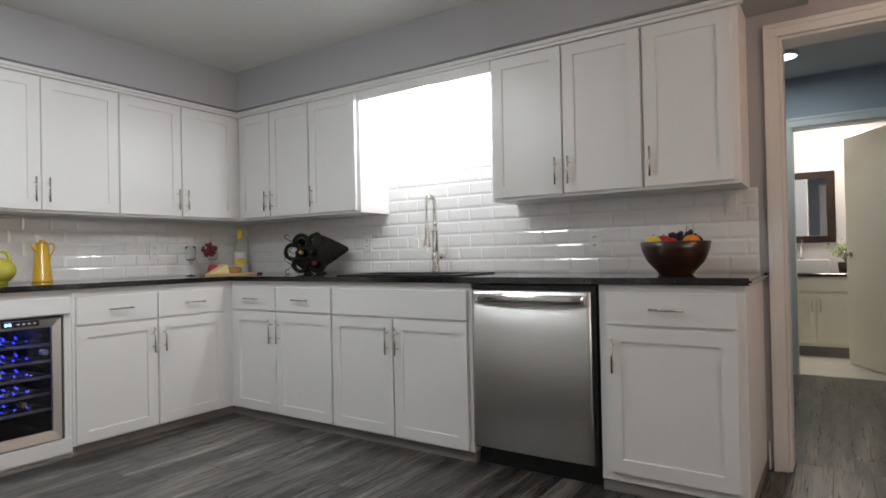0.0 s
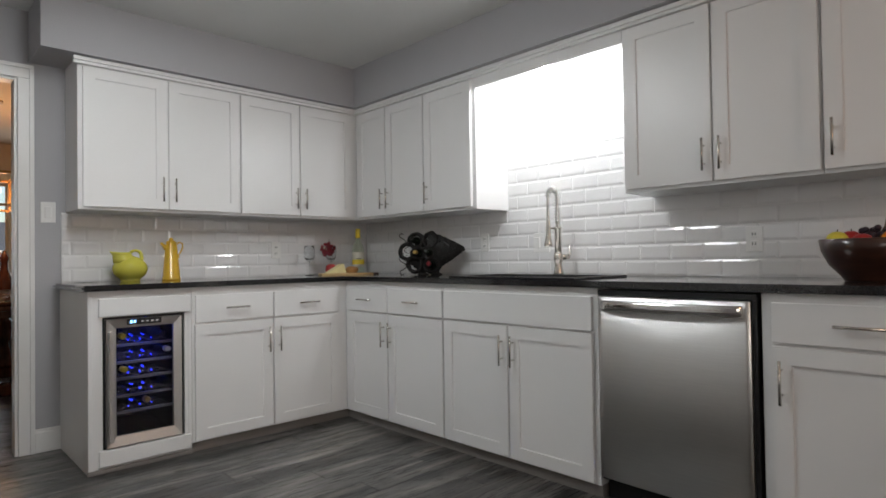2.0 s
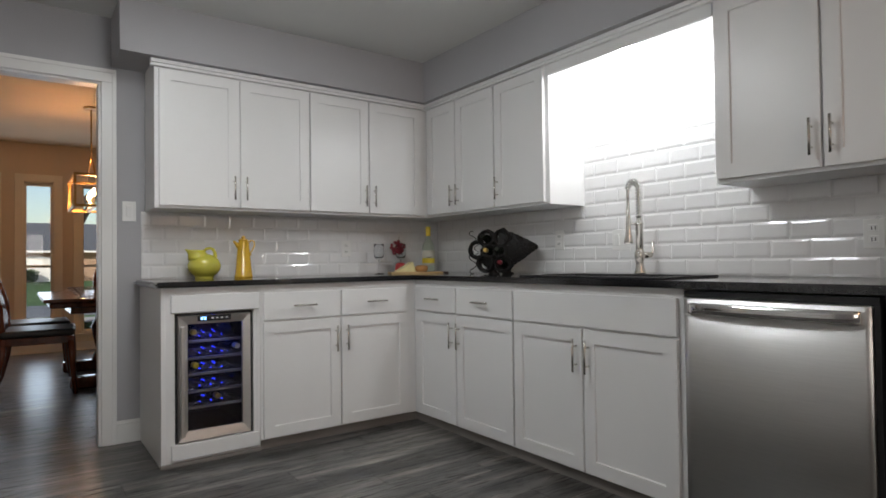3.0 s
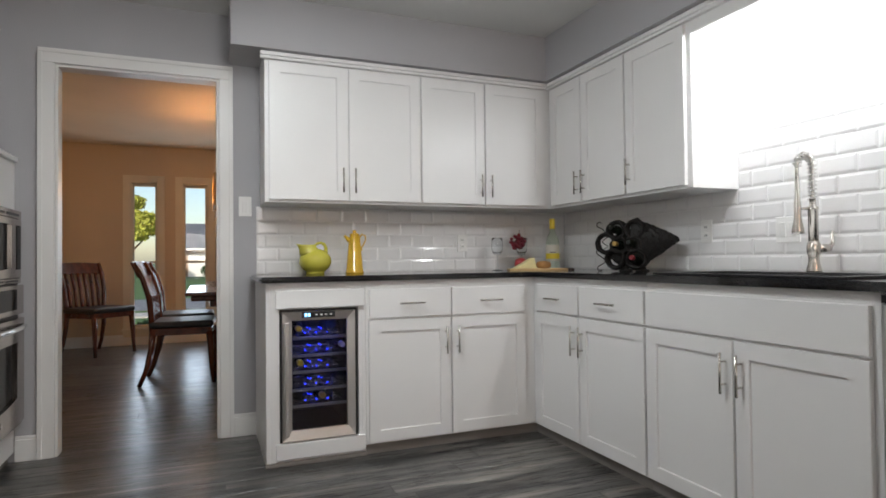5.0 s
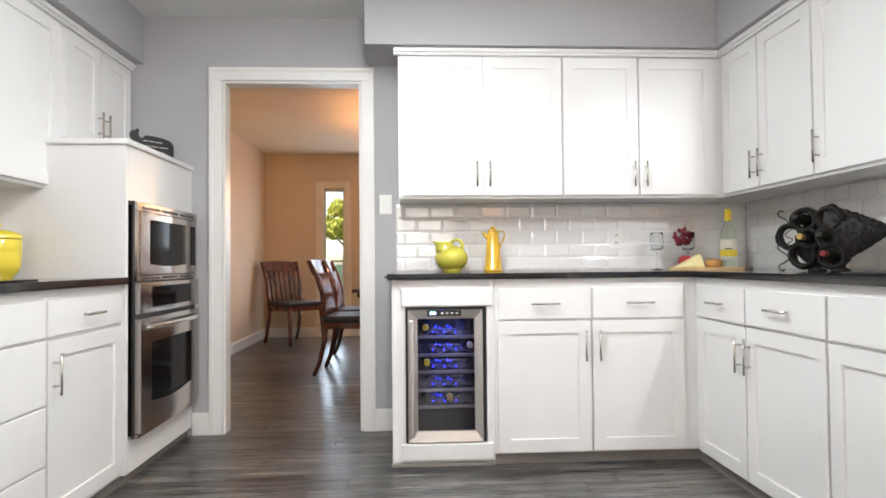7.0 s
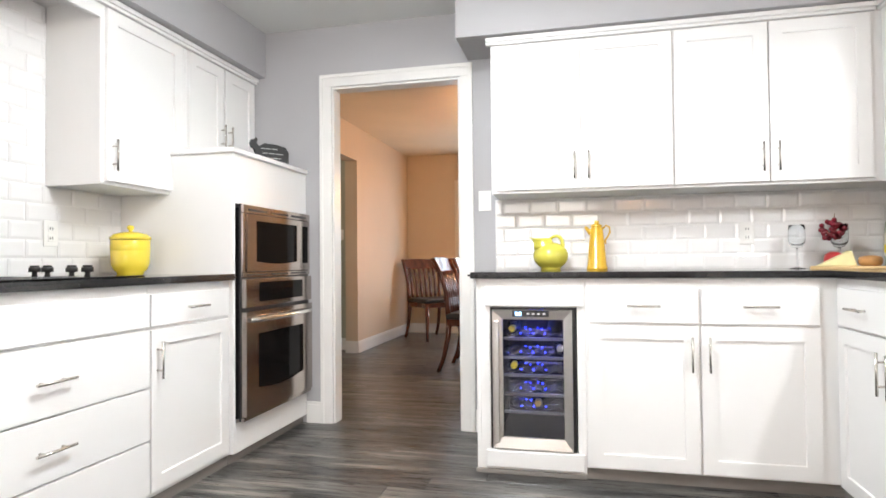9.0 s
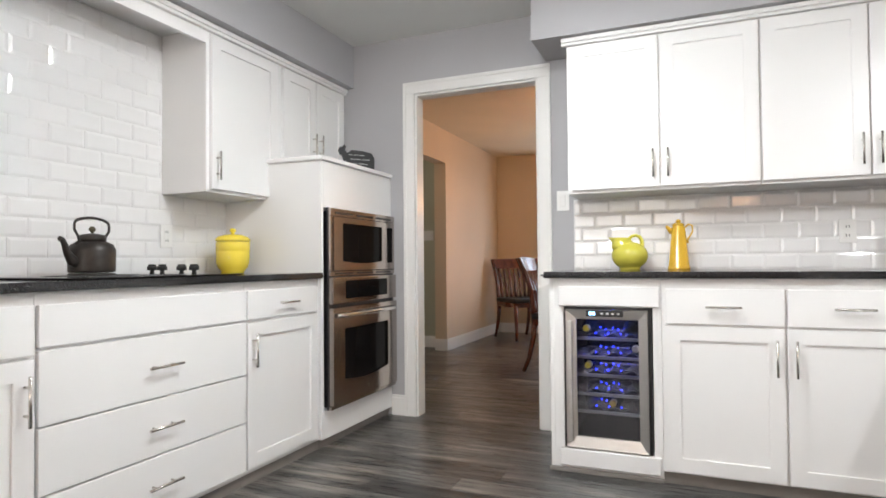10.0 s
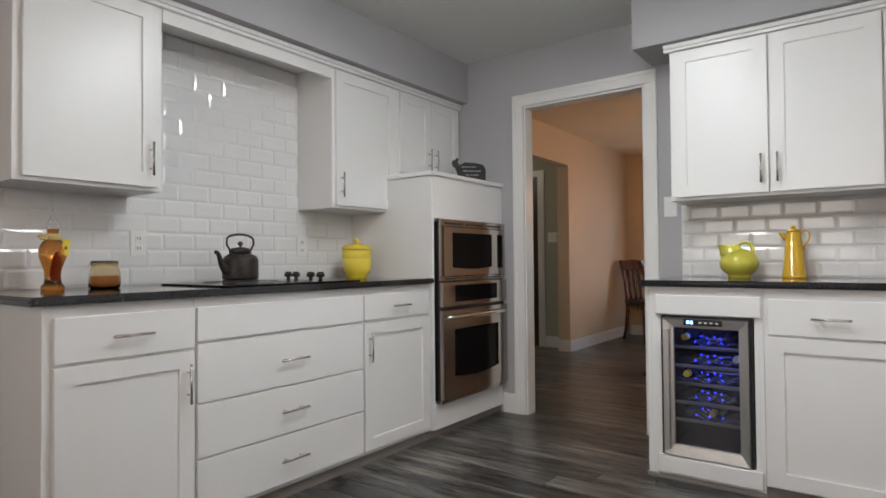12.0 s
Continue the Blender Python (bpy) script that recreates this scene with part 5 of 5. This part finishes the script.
for k, (a, b) in enumerate(WINS):
    dining_window(k + 1, a, b)
    lamp("window_daylight", "AREA", 4.2, (0.75, 0.86, 1.0), pose(XD + 0.06, (a + b) / 2, (WZ0 + WZ1) / 2, 0, -90, 0), WZ1 - WZ0 - 0.1, b - a - 0.06)


def dining_chair(m, label):
    """Slatted back, padded seat; it faces local -y."""
    ob = thing("dining_chair", m, label, "chair", "dining chairs")
    part("seat", boxes((-0.235, 0.235, -0.235, 0.200, 0.455, 0.510), bevel=0.022, seg=4), LEATHER, ob)
    part("seat_frame", boxes((-0.225, 0.225, -0.225, -0.200, 0.400, 0.456), (-0.225, 0.225, 0.165, 0.190, 0.400, 0.456), (-0.225, -0.200, -0.200, 0.165, 0.400, 0.456), (0.200, 0.225, -0.200, 0.165, 0.400, 0.456), bevel=0.004), MAHOGANY, ob)
    for s in (-1, 1):
        part("leg", tube([(s * 0.205, -0.205, 0.42), (s * 0.208, -0.215, 0.30), (s * 0.212, -0.222, 0.12), (s * 0.216, -0.235, 0.0)], [0.026, 0.024, 0.017, 0.015], 8), MAHOGANY, ob)
        part("leg", tube([(s * 0.200, 0.180, 0.43), (s * 0.202, 0.190, 0.30), (s * 0.205, 0.225, 0.12), (s * 0.208, 0.270, 0.0)], [0.024, 0.021, 0.018, 0.016], 8), MAHOGANY, ob)
        part("back_post", tube([(s * 0.200, 0.180, 0.42), (s * 0.205, 0.190, 0.55), (s * 0.212, 0.200, 0.70), (s * 0.222, 0.240, 0.85), (s * 0.228, 0.300, 0.985)], [0.023, 0.021, 0.020, 0.020, 0.018], 8), MAHOGANY, ob)
    bm = bmesh.new()
    rows = []
    for k in range(13):
        s = -1 + 2 * k / 12
        x, bow = 0.232 * s, 0.020 * (1 - s * s)
        rows.append([bm.verts.new((x, 0.252 + bow, 0.865)), bm.verts.new((x, 0.276 + bow, 0.865)), bm.verts.new((x, 0.322 + bow, 0.985 + 0.012 * (1 - s * s))), bm.verts.new((x, 0.298 + bow, 0.985 + 0.012 * (1 - s * s)))])
    for a, b in zip(rows, rows[1:]):
        for j in range(4):
            bm.faces.new((a[j], a[(j + 1) % 4], b[(j + 1) % 4], b[j]))
    bm.faces.new(rows[0])
    bm.faces.new(rows[-1][::-1])
    part("top_rail", bm, MAHOGANY, ob)
    for k in range(6):
        x = -0.150 + 0.060 * k
        part("slat", tube([(x, 0.186, 0.455), (x * 1.02, 0.200, 0.58), (x * 1.05, 0.214, 0.70), (x * 1.08, 0.262, 0.875)], [0.015, 0.018, 0.018, 0.015], 6), MAHOGANY, ob)
    return ob


ch = dining_chair(pose(-7.36, -0.13, 0, 0, 0, 136) @ Matrix.Diagonal((1.13, 1.13, 1.03, 1)), "mahogany slat-back dining chair with a black seat in the corner")
for m in (pose(-5.35, 0.80, 0, 0, 0, 176), pose(-6.12, 0.80, 0, 0, 0, 180)):
    tagged(copy_thing(ch, m), "mahogany slat-back dining chair with a black seat at the table")


def dining_table():
    ob = thing("dining_table", pose(-5.80, 1.36, 0), "dark mahogany pedestal dining table with a thick shaped edge", "table")
    bm = boxes((-0.84, 0.84, -0.53, 0.53, 0.735, 0.765), bevel=0.008, seg=2)
    box(bm, -0.80, 0.80, -0.49, 0.49, 0.690, 0.7345, bevel=0.015, seg=2)
    part("tabletop", bm, MAHOGANY, ob)
    part("apron", boxes((-0.62, 0.62, -0.34, 0.34, 0.630, 0.690)), MAHOGANY, ob)
    for s in (-1, 1):
        pd = part("pedestal", moved(lathe([(0.10, 0.10), (0.085, 0.14), (0.060, 0.20), (0.090, 0.34), (0.105, 0.42), (0.070, 0.50), (0.060, 0.56), (0.11, 0.63)], 20), pose(s * 0.48, 0, 0)), MAHOGANY, ob)
        part("base", boxes((s * 0.48 - 0.06, s * 0.48 + 0.06, -0.34, 0.34, 0.0, 0.10), bevel=0.02, seg=2), MAHOGANY, pd)


dining_table()


def vase():
    ob = thing("vase", pose(-5.9, 1.30, 0.765), "slender dark brown carved wooden vase on the table", "vase")
    part("body", lathe([(0.045, 0.0), (0.05, 0.01), (0.062, 0.09), (0.055, 0.17), (0.030, 0.24), (0.026, 0.30), (0.038, 0.34), (0.030, 0.36), (0.012, 0.41)], 22), MAHOGANY, ob)


vase()
bowl_t = thing("centrepiece", pose(-5.25, 1.15, 0.765), "silver wire basket on the dining table", "basket")
for k in range(5):
    part("wire_ring", tube([((0.07 + 0.02 * k) * math.cos(a), (0.07 + 0.02 * k) * math.sin(a), 0.004 + 0.018 * k) for a in [2 * math.pi * j / 24 for j in range(24)]], 0.003, 6, closed=True), WIRE, bowl_t)
for k in range(8):
    a = 2 * math.pi * k / 8
    part("wire_rib", tube([((0.07 + 0.02 * j) * math.cos(a), (0.07 + 0.02 * j) * math.sin(a), 0.004 + 0.018 * j) for j in range(5)], 0.003, 6), WIRE, bowl_t)

CHX, CHY, CHZ = -5.75, 1.215, 1.54


def chandelier():
    ob = thing("chandelier", pose(CHX, CHY, CHZ), "rectangular brass lantern chandelier with lit candle bulbs", "chandelier")
    a, b, h, r = 0.34, 0.15, 0.27, 0.011
    bm = bmesh.new()
    for z in (0, h):
        for y in (-b, b):
            box(bm, -a, a, y - r, y + r, z - r, z + r)
        for x in (-a, a):
            box(bm, x - r, x + r, -b, b, z - r, z + r)
    for x in (-a, a):
        for y in (-b, b):
            box(bm, x - r, x + r, y - r, y + r, 0, h)
    part("frame", bm, BRASS, ob)
    part("centre_bar", boxes((-a, a, -0.010, 0.010, -0.008, 0.010)), BRASS, ob)
    for k in range(4):
        x = -0.225 + 0.15 * k
        c = part("candle", moved(lathe([(0.018, 0.010), (0.018, 0.016), (0.011, 0.018), (0.011, 0.095)], 12), pose(x, 0, 0)), PAPER, ob)
        part("bulb", moved(lathe([(0.008, 0.096), (0.015, 0.115), (0.016, 0.130), (0.009, 0.155), (0.002, 0.172)], 14), pose(x, 0, 0)), BULB, c)
    for s in (-1, 1):
        part("hanger", tube([(s * a, 0, h), (s * 0.1, 0, h + 0.16), (0, 0, h + 0.24)], 0.006, 6), BRASS, ob)
    part("rod", tube([(0, 0, h + 0.24), (0, 0, HD - CHZ - 0.02)], 0.007, 8), BRASS, ob)
    part("canopy", lathe([(0.065, HD - CHZ - 0.022), (0.065, HD - CHZ - 0.006), (0.05, HD - CHZ)], 24), BRASS, ob)


chandelier()

# side passage
pd = thing("passage_door", pose(-6.25, 0, 0, 0, 0, 90), "dark brown panelled door with white trim in the passage", "door", "", "structure")
part("leaf", boxes((-1.94, -1.13, 0.03, 0.07, 0.005, 2.02), bevel=0.003), DARKDOOR, pd)
for z0, z1 in ((0.2, 0.95), (1.1, 1.85)):
    part("panel", boxes((-1.82, -1.25, 0.024, 0.031, z0, z1), bevel=0.004), DARKDOOR, pd)
part("side_casing", boxes((-1.13, -1.045, -0.018, 0.0, 0, 2.11), bevel=0.003), TRIM, pd)
part("side_casing", boxes((-2.03, -1.95, -0.018, 0.0, 0, 2.11), bevel=0.003), TRIM, pd)
part("head_casing", boxes((-1.95, -1.13, -0.018, 0.0, 2.03, 2.11), bevel=0.003), TRIM, pd)
wall_plate(pose(-6.25, 0, 0, 0, 0, 90), -0.945, 1.30, "switch", "white double light switch on the passage wall", w=0.118, y=0)

# ---- bathroom ----


def vanity():
    ob = thing("bathroom_vanity", pose(0.10, 7.41, 0), "cream vanity cabinet with a dark worktop in the bathroom", "vanity")
    w, d = 1.05, 0.50
    part("carcass", boxes((0, w, -d, 0, 0.10, 0.77), bevel=0.002), CREAMDOOR, ob)
    part("toe_kick", boxes((0, w, -d + 0.05, 0, 0, 0.10)), SHOE, ob)
    part("worktop", boxes((-0.01, w + 0.01, -d - 0.025, 0, 0.77, 0.80), bevel=0.004), STONE, ob)
    part("drawer_front", boxes((0.02, w - 0.02, -d - 0.018, -d, 0.63, 0.75), bevel=0.003), CREAMDOOR, ob)
    for a, b, hx in ((0.02, 0.425, 0.395), (0.435, w - 0.02, 0.465)):
        fr = shaker(ob, a, b, 0.13, 0.60, -d)
        fr.data.materials[0] = CREAMDOOR
        bar_handle(fr, hx, -d - 0.019, 0.50, 0.13, True)


vanity()
vs = thing("vessel_sink", pose(0.44, 7.16, 0.80), "white rectangular porcelain vessel sink", "sink")
part("basin", boxes((-0.21, 0.21, -0.17, -0.15, 0, 0.13), (-0.21, 0.21, 0.15, 0.17, 0, 0.13), (-0.21, -0.19, -0.15, 0.15, 0, 0.13), (0.19, 0.21, -0.15, 0.15, 0, 0.13), (-0.19, 0.19, -0.15, 0.15, 0, 0.02), bevel=0.006, seg=2), PORCELAIN, vs)
bf = thing("bathroom_faucet", pose(0.40, 7.36, 0.80), "tall chrome bathroom faucet behind the sink", "faucet")
part("body", tube([(0, 0, 0), (0, 0, 0.25), (0, -0.02, 0.275), (0, -0.09, 0.27)], [0.018, 0.016, 0.014, 0.011], 12), CHROME, bf)
part("lever", tube([(0, 0, 0.27), (0.01, 0.01, 0.33)], 0.006, 8), CHROME, bf)
mr = thing("mirror", pose(0.52, 7.418, 1.46), "rectangular mirror in a dark espresso frame", "mirror")
part("glass", boxes((-0.33, 0.11, -0.012, 0, -0.29, 0.30)), MIRROR, mr)
part("frame", boxes((-0.40, -0.33, -0.03, 0, -0.36, 0.37), (0.11, 0.185, -0.03, 0, -0.36, 0.37), (-0.33, 0.11, -0.03, 0, 0.30, 0.37), (-0.33, 0.11, -0.03, 0, -0.36, -0.29), bevel=0.005), FRAMEWOOD, mr)


def potted_plant():
    ob = thing("potted_plant", pose(0.78, 7.15, 0.80), "leafy green plant in a dark wicker pot", "plant")
    part("pot", lathe([(0.055, 0), (0.062, 0.005), (0.070, 0.10), (0.064, 0.102), (0.058, 0.085)], 20), WICKER, ob)
    rng = random.Random(3)
    bm = bmesh.new()
    st = bmesh.new()
    for k in range(26):
        a, l = rng.uniform(0, 6.28), rng.uniform(0.10, 0.24)
        lean = rng.uniform(0.1, 0.75)
        tip = Vector((math.cos(a) * l * lean, math.sin(a) * l * lean, 0.09 + l * (1 - 0.35 * lean)))
        tube([(0, 0, 0.09), tip * 0.5 + Vector((0, 0, 0.06)), tip], 0.0016, 5, st)
        for j in range(7):
            p = tip + Vector((rng.uniform(-0.035, 0.035), rng.uniform(-0.035, 0.035), rng.uniform(-0.05, 0.03)))
            d = Vector((rng.uniform(-1, 1), rng.uniform(-1, 1), rng.uniform(-0.3, 0.8))).normalized()
            s = d.orthogonal().normalized() * 0.008
            vs4 = [bm.verts.new(p), bm.verts.new(p + d * 0.014 + s), bm.verts.new(p + d * 0.032), bm.verts.new(p + d * 0.014 - s)]
            bm.faces.new(vs4)
    part("stems", st, LEAF, ob)
    part("leaves", bm, LEAF, ob)


potted_plant()
bd = thing("door_3", pose(1.155, 5.99, 0, 0, 0, 118), "cream painted bathroom door standing open", "door", "", "structure")
part("leaf", boxes((0, 0.74, 0, 0.035, 0.012, 2.02), bevel=0.003), CREAMDOOR, bd)
part("knob", moved(lathe([(0.026, 0), (0.026, 0.006), (0.010, 0.012), (0.010, 0.035), (0.024, 0.045), (0.028, 0.058), (0.018, 0.070)], 20), pose(0.67, 0.035, 0.98, -90)), CHROME, bd)
part("knob", moved(lathe([(0.026, 0), (0.026, 0.006), (0.010, 0.012), (0.010, 0.035), (0.024, 0.045), (0.028, 0.058), (0.018, 0.070)], 20), pose(0.67, 0.0, 0.98, 90)), CHROME, bd)

# hall ceiling lamp
hl = thing("ceiling_lamp", pose(0.42, 5.15, H), "small round flush ceiling lamp in the hallway", "lamp")
part("ring", lathe([(0.085, -0.022), (0.09, -0.015), (0.09, 0.0)], 28), PLASTIC, hl)
part("diffuser", lathe([(0.004, -0.030), (0.05, -0.028), (0.08, -0.0225)], 28), glow_mat("lamp_diffuser", (0.95, 0.98, 1.0), 8.0), hl)

# ---- outdoors ----
GRASS = mat("lawn", (0.075, 0.15, 0.035), 0.9, base2=(0.04, 0.09, 0.02), scale=1.5, bump=0.6, bump_scale=30)
ASPHALT = mat("street", (0.16, 0.17, 0.19), 0.85, vary=0.15, scale=4)
CONC = mat("pale_concrete", (0.42, 0.41, 0.39), 0.8, vary=0.1, scale=3)
BRICK = mat("tan_brick", (0.38, 0.25, 0.17), 0.85, vary=0.25, scale=8)
ROOF = mat("grey_shingles", (0.10, 0.11, 0.13), 0.85, vary=0.25, scale=6)
BARK = mat("bark", (0.10, 0.08, 0.065), 0.9, vary=0.35, scale=8, bump=0.8, bump_scale=20)
CROWN = mat("spring_leaves", (0.34, 0.36, 0.06), 0.6, vary=0.4, scale=3)
HEDGE = mat("hedge_leaves", (0.035, 0.075, 0.02), 0.7, vary=0.4, scale=6)
GZ = -0.35
structure("ground", boxes((-900, XD - 0.16, -900, 900, GZ - 0.3, GZ)), GRASS, "green lawn in front of the house", "ground")
structure("road", boxes((-24, -18.5, -400, 400, GZ + 0.004, GZ + 0.02)), ASPHALT, "grey residential street beyond the lawn", "road")
structure("pavement", boxes((-17.2, -16.0, -400, 400, GZ + 0.004, GZ + 0.05)), CONC, "pale concrete pavement along the street", "pavement")


def far_house(x, y, label):
    ob = thing("house", pose(x, y, GZ), label, "house", "houses across the street")
    part("wall", boxes((-8, 0, -8.5, 8.5, 0, 2.7)), BRICK, ob)
    part("roof", moved(prism([(-9, 2.65), (0.9, 2.65), (-4.0, 5.4)], -9.2, 9.2), Matrix.Identity(4)), ROOF, ob)
    part("fascia", boxes((0.85, 0.93, -9.2, 9.2, 2.55, 2.72)), TRIM, ob)
    part("garage_door", boxes((0.0, 0.06, -6.5, -2.0, 0, 2.2)), TRIM, ob)
    for k in range(3):
        wd = part("window", boxes((0.0, 0.05, 0.6 + 2.3 * k, 1.9 + 2.3 * k, 0.9, 2.2)), DARKGLASS, ob)
        part("window_frame", boxes((0.05, 0.08, 0.52 + 2.3 * k, 0.6 + 2.3 * k, 0.85, 2.25), (0.05, 0.08, 1.9 + 2.3 * k, 1.98 + 2.3 * k, 0.85, 2.25), (0.05, 0.08, 0.6 + 2.3 * k, 1.9 + 2.3 * k, 2.2, 2.27)), TRIM, wd)


far_house(-62, 6.0, "brick bungalow with a grey shingle roof across the street")
far_house(-64, -19, "brick bungalow with a grey shingle roof across the street")


def leafy(bm, c, r, n, size, rng):
    for k in range(n):
        d = Vector((rng.gauss(0, 1), rng.gauss(0, 1), rng.gauss(0, 1))).normalized()
        p = Vector(c) + Vector((d.x * r[0], d.y * r[1], d.z * r[2])) * rng.uniform(0.45, 1.0)
        a = Vector((rng.uniform(-1, 1), rng.uniform(-1, 1), rng.uniform(-1, 1))).normalized()
        b = a.orthogonal().normalized()
        s = size * rng.uniform(0.6, 1.3)
        bm.faces.new([bm.verts.new(p + a * s), bm.verts.new(p + b * s * 0.55), bm.verts.new(p - a * s), bm.verts.new(p - b * s * 0.55)])


def tree(x, y, label, tall, leaves, seed, size=0.13):
    rng = random.Random(seed)
    ob = thing("tree", pose(x, y, GZ), label, "tree", "street trees")
    tr = part("trunk", tube([(0, 0, 0), (0.05, 0.04, tall * 0.2), (-0.04, 0.12, tall * 0.42), (0.1, 0.1, tall * 0.75)], [0.28, 0.20, 0.15, 0.05], 12), BARK, ob)
    ends = []
    for k in range(7):
        a = 2 * math.pi * k / 7 + rng.uniform(-0.3, 0.3)
        l = tall * rng.uniform(0.26, 0.38)
        z0 = tall * rng.uniform(0.25, 0.5)
        e = Vector((math.cos(a) * l, math.sin(a) * l, z0 + l * rng.uniform(0.6, 1.0)))
        part("limb", tube([(0, 0.08, z0), (e.x * 0.5, e.y * 0.5 + 0.08, z0 + (e.z - z0) * 0.6), e], [0.09, 0.055, 0.02], 7), BARK, tr)
        ends.append(e)
    if leaves:
        bm = bmesh.new()
        for e in ends + [Vector((0, 0, tall * 0.9)), Vector((0.4, 0.5, tall * 0.8))]:
            for q in range(4):
                leafy(bm, e + Vector((rng.uniform(-0.8, 0.8), rng.uniform(-0.8, 0.8), rng.uniform(-0.5, 0.8))), (0.75, 0.75, 0.55), leaves, size, rng)
        part("crown", bm, CROWN, ob)


tree(-15.2, 1.62, "front yard tree with a thick grey trunk and bare limbs", 7.0, 0, 4)
tree(-50.0, -4.5, "street tree with yellow-green spring leaves", 6.2, 380, 6, 0.19)
tree(-47.0, -14.0, "street tree with yellow-green spring leaves", 8.5, 260, 7, 0.17)


def shrub(x, y, r, seed):
    rng = random.Random(seed)
    ob = thing("shrub", pose(x, y, GZ), "low dark green shrub by the house across the street", "shrub", "shrubs")
    bm = bmesh.new()
    leafy(bm, (0, 0, r * 0.7), (r, r, r * 0.8), 420, 0.11, rng)
    part("foliage", bm, HEDGE, ob)
    part("stems", tube([(0, 0, 0), (0, 0, r)], 0.04, 6), BARK, ob)


for k, (x, y, r) in enumerate(((-60.8, -1.5, 0.9), (-60.9, 1.4, 0.8), (-60.8, 4.4, 0.9), (-60.9, 8.0, 0.8), (-61.0, 12.0, 0.9), (-9.6, 0.9, 0.38), (-9.7, 1.6, 0.35), (-9.5, 2.2, 0.38), (-9.7, 0.2, 0.3))):
    shrub(x, y, r, 20 + k)

# ---- tiles and planks ----


def tile_mesh(w, h, t=0.008, b=0.012):
    bm = bmesh.new()
    o = [(0, 0), (w, 0), (w, h), (0, h)]
    i = [(b, b), (w - b, b), (w - b, h - b), (b, h - b)]
    k0 = [bm.verts.new((x, 0.006, z)) for x, z in o]
    k1 = [bm.verts.new((x, -0.0026, z)) for x, z in o]
    k2 = [bm.verts.new((x, -0.0055, z)) for x, z in i]
    bm.faces.new(k2)
    for k in range(4):
        n = (k + 1) % 4
        bm.faces.new((k0[k], k0[n], k1[n], k1[k]))
        bm.faces.new((k1[k], k1[n], k2[n], k2[k]))
    return mesh_of("tile", bm, TILE)


GAP = 0.0014
TILE_MESHES = {}


def lay_tiles(parent, F, u0, u1, row0, z1, tw, th, phase):
    """Running bond of pitch tw by th from row row0 up to z1; phase: a joint of the even rows. Cut tiles at the ends."""
    row = row0
    z0 = TZ + row0 * th
    z = z0
    while z < z1 - 0.01:
        h = min(th - GAP, z1 - z)
        at = phase + (0.5 * tw if row % 2 else 0.0)
        u = at + math.floor((u0 - at) / tw) * tw
        while u < u1 - 0.004:
            a, b = max(u, u0), min(u + tw - GAP, u1)
            if b - a > 0.012:
                key = (round(b - a, 3), round(h, 3))
                if key not in TILE_MESHES:
                    TILE_MESHES[key] = tile_mesh(b - a, h, b=min(0.012, (b - a) / 3, h / 3))
                ob = new("tile", TILE_MESHES[key])
                ob.matrix_world = F @ pose(a, 0, z, random.uniform(-0.25, 0.25), 0, random.uniform(-0.25, 0.25))
                ob.parent = parent
            u += tw
        z += th
        row += 1
    bm = boxes((u0, u1, -0.0012, 0.0075, z0 - 0.001, z1))
    moved(bm, F)
    part("grout", bm, GROUT, parent)


TZ = CT + 0.002
lay_tiles(wall_west, WEST @ pose(0, -0.0085, 0), 1.262, YS - 0.004, 0, UB - 0.001, 0.1527, 0.0785, 2.0725)
SP, RP = (0.1635, 0.0812, -1.862), (0.159, 0.0805, 1.013)
lay_tiles(wall_sink, SINK, XW + 0.010, 0.395, 0, TZ + 5 * SP[1] - GAP, *SP)
lay_tiles(wall_sink, SINK, -1.856, -0.886, 5, SOF - 0.026, *SP)
lay_tiles(wall_range, RANGE, 0.62, 2.584, 0, TZ + 5 * RP[1] - GAP, *RP)
lay_tiles(wall_range, RANGE, 1.172, 2.140, 5, SOF - 0.026, *RP)

PW, PL = 0.150, 1.22
PLANK_MESHES = {}


def lay_planks(parent, x0, x1, y0, y1, seed):
    """Planks that run along y, ends staggered."""
    rng = random.Random(seed)
    x = x0
    while x < x1 - 0.01:
        w = min(PW, x1 - x)
        y = y0 - rng.uniform(0, PL)
        while y < y1:
            a, b = max(y, y0), min(y + PL, y1)
            if b - a > 0.03:
                key = (round(w, 3), round(b - a, 2))
                if key not in PLANK_MESHES:
                    PLANK_MESHES[key] = mesh_of("plank", boxes((0.0008, w - 0.0008, 0.0008, key[1] - 0.0008, -0.0068, 0.0), bevel=0.0012), PLANK)
                ob = new("plank", PLANK_MESHES[key])
                ob.matrix_world = Matrix.Translation((x, a, 0))
                ob.parent = parent
            y += PL
        x += PW


lay_planks(floor, XW - T, XE, YR, YS + T, 1)
lay_planks(floor, XD, XW - T, YD0 - 0.14, YD1, 2)
lay_planks(floor, -6.25, -3.6, -2.9, YD0 - 0.14, 4)
lay_planks(floor_hall, -0.3, 1.75, YS + T, 5.93, 3)
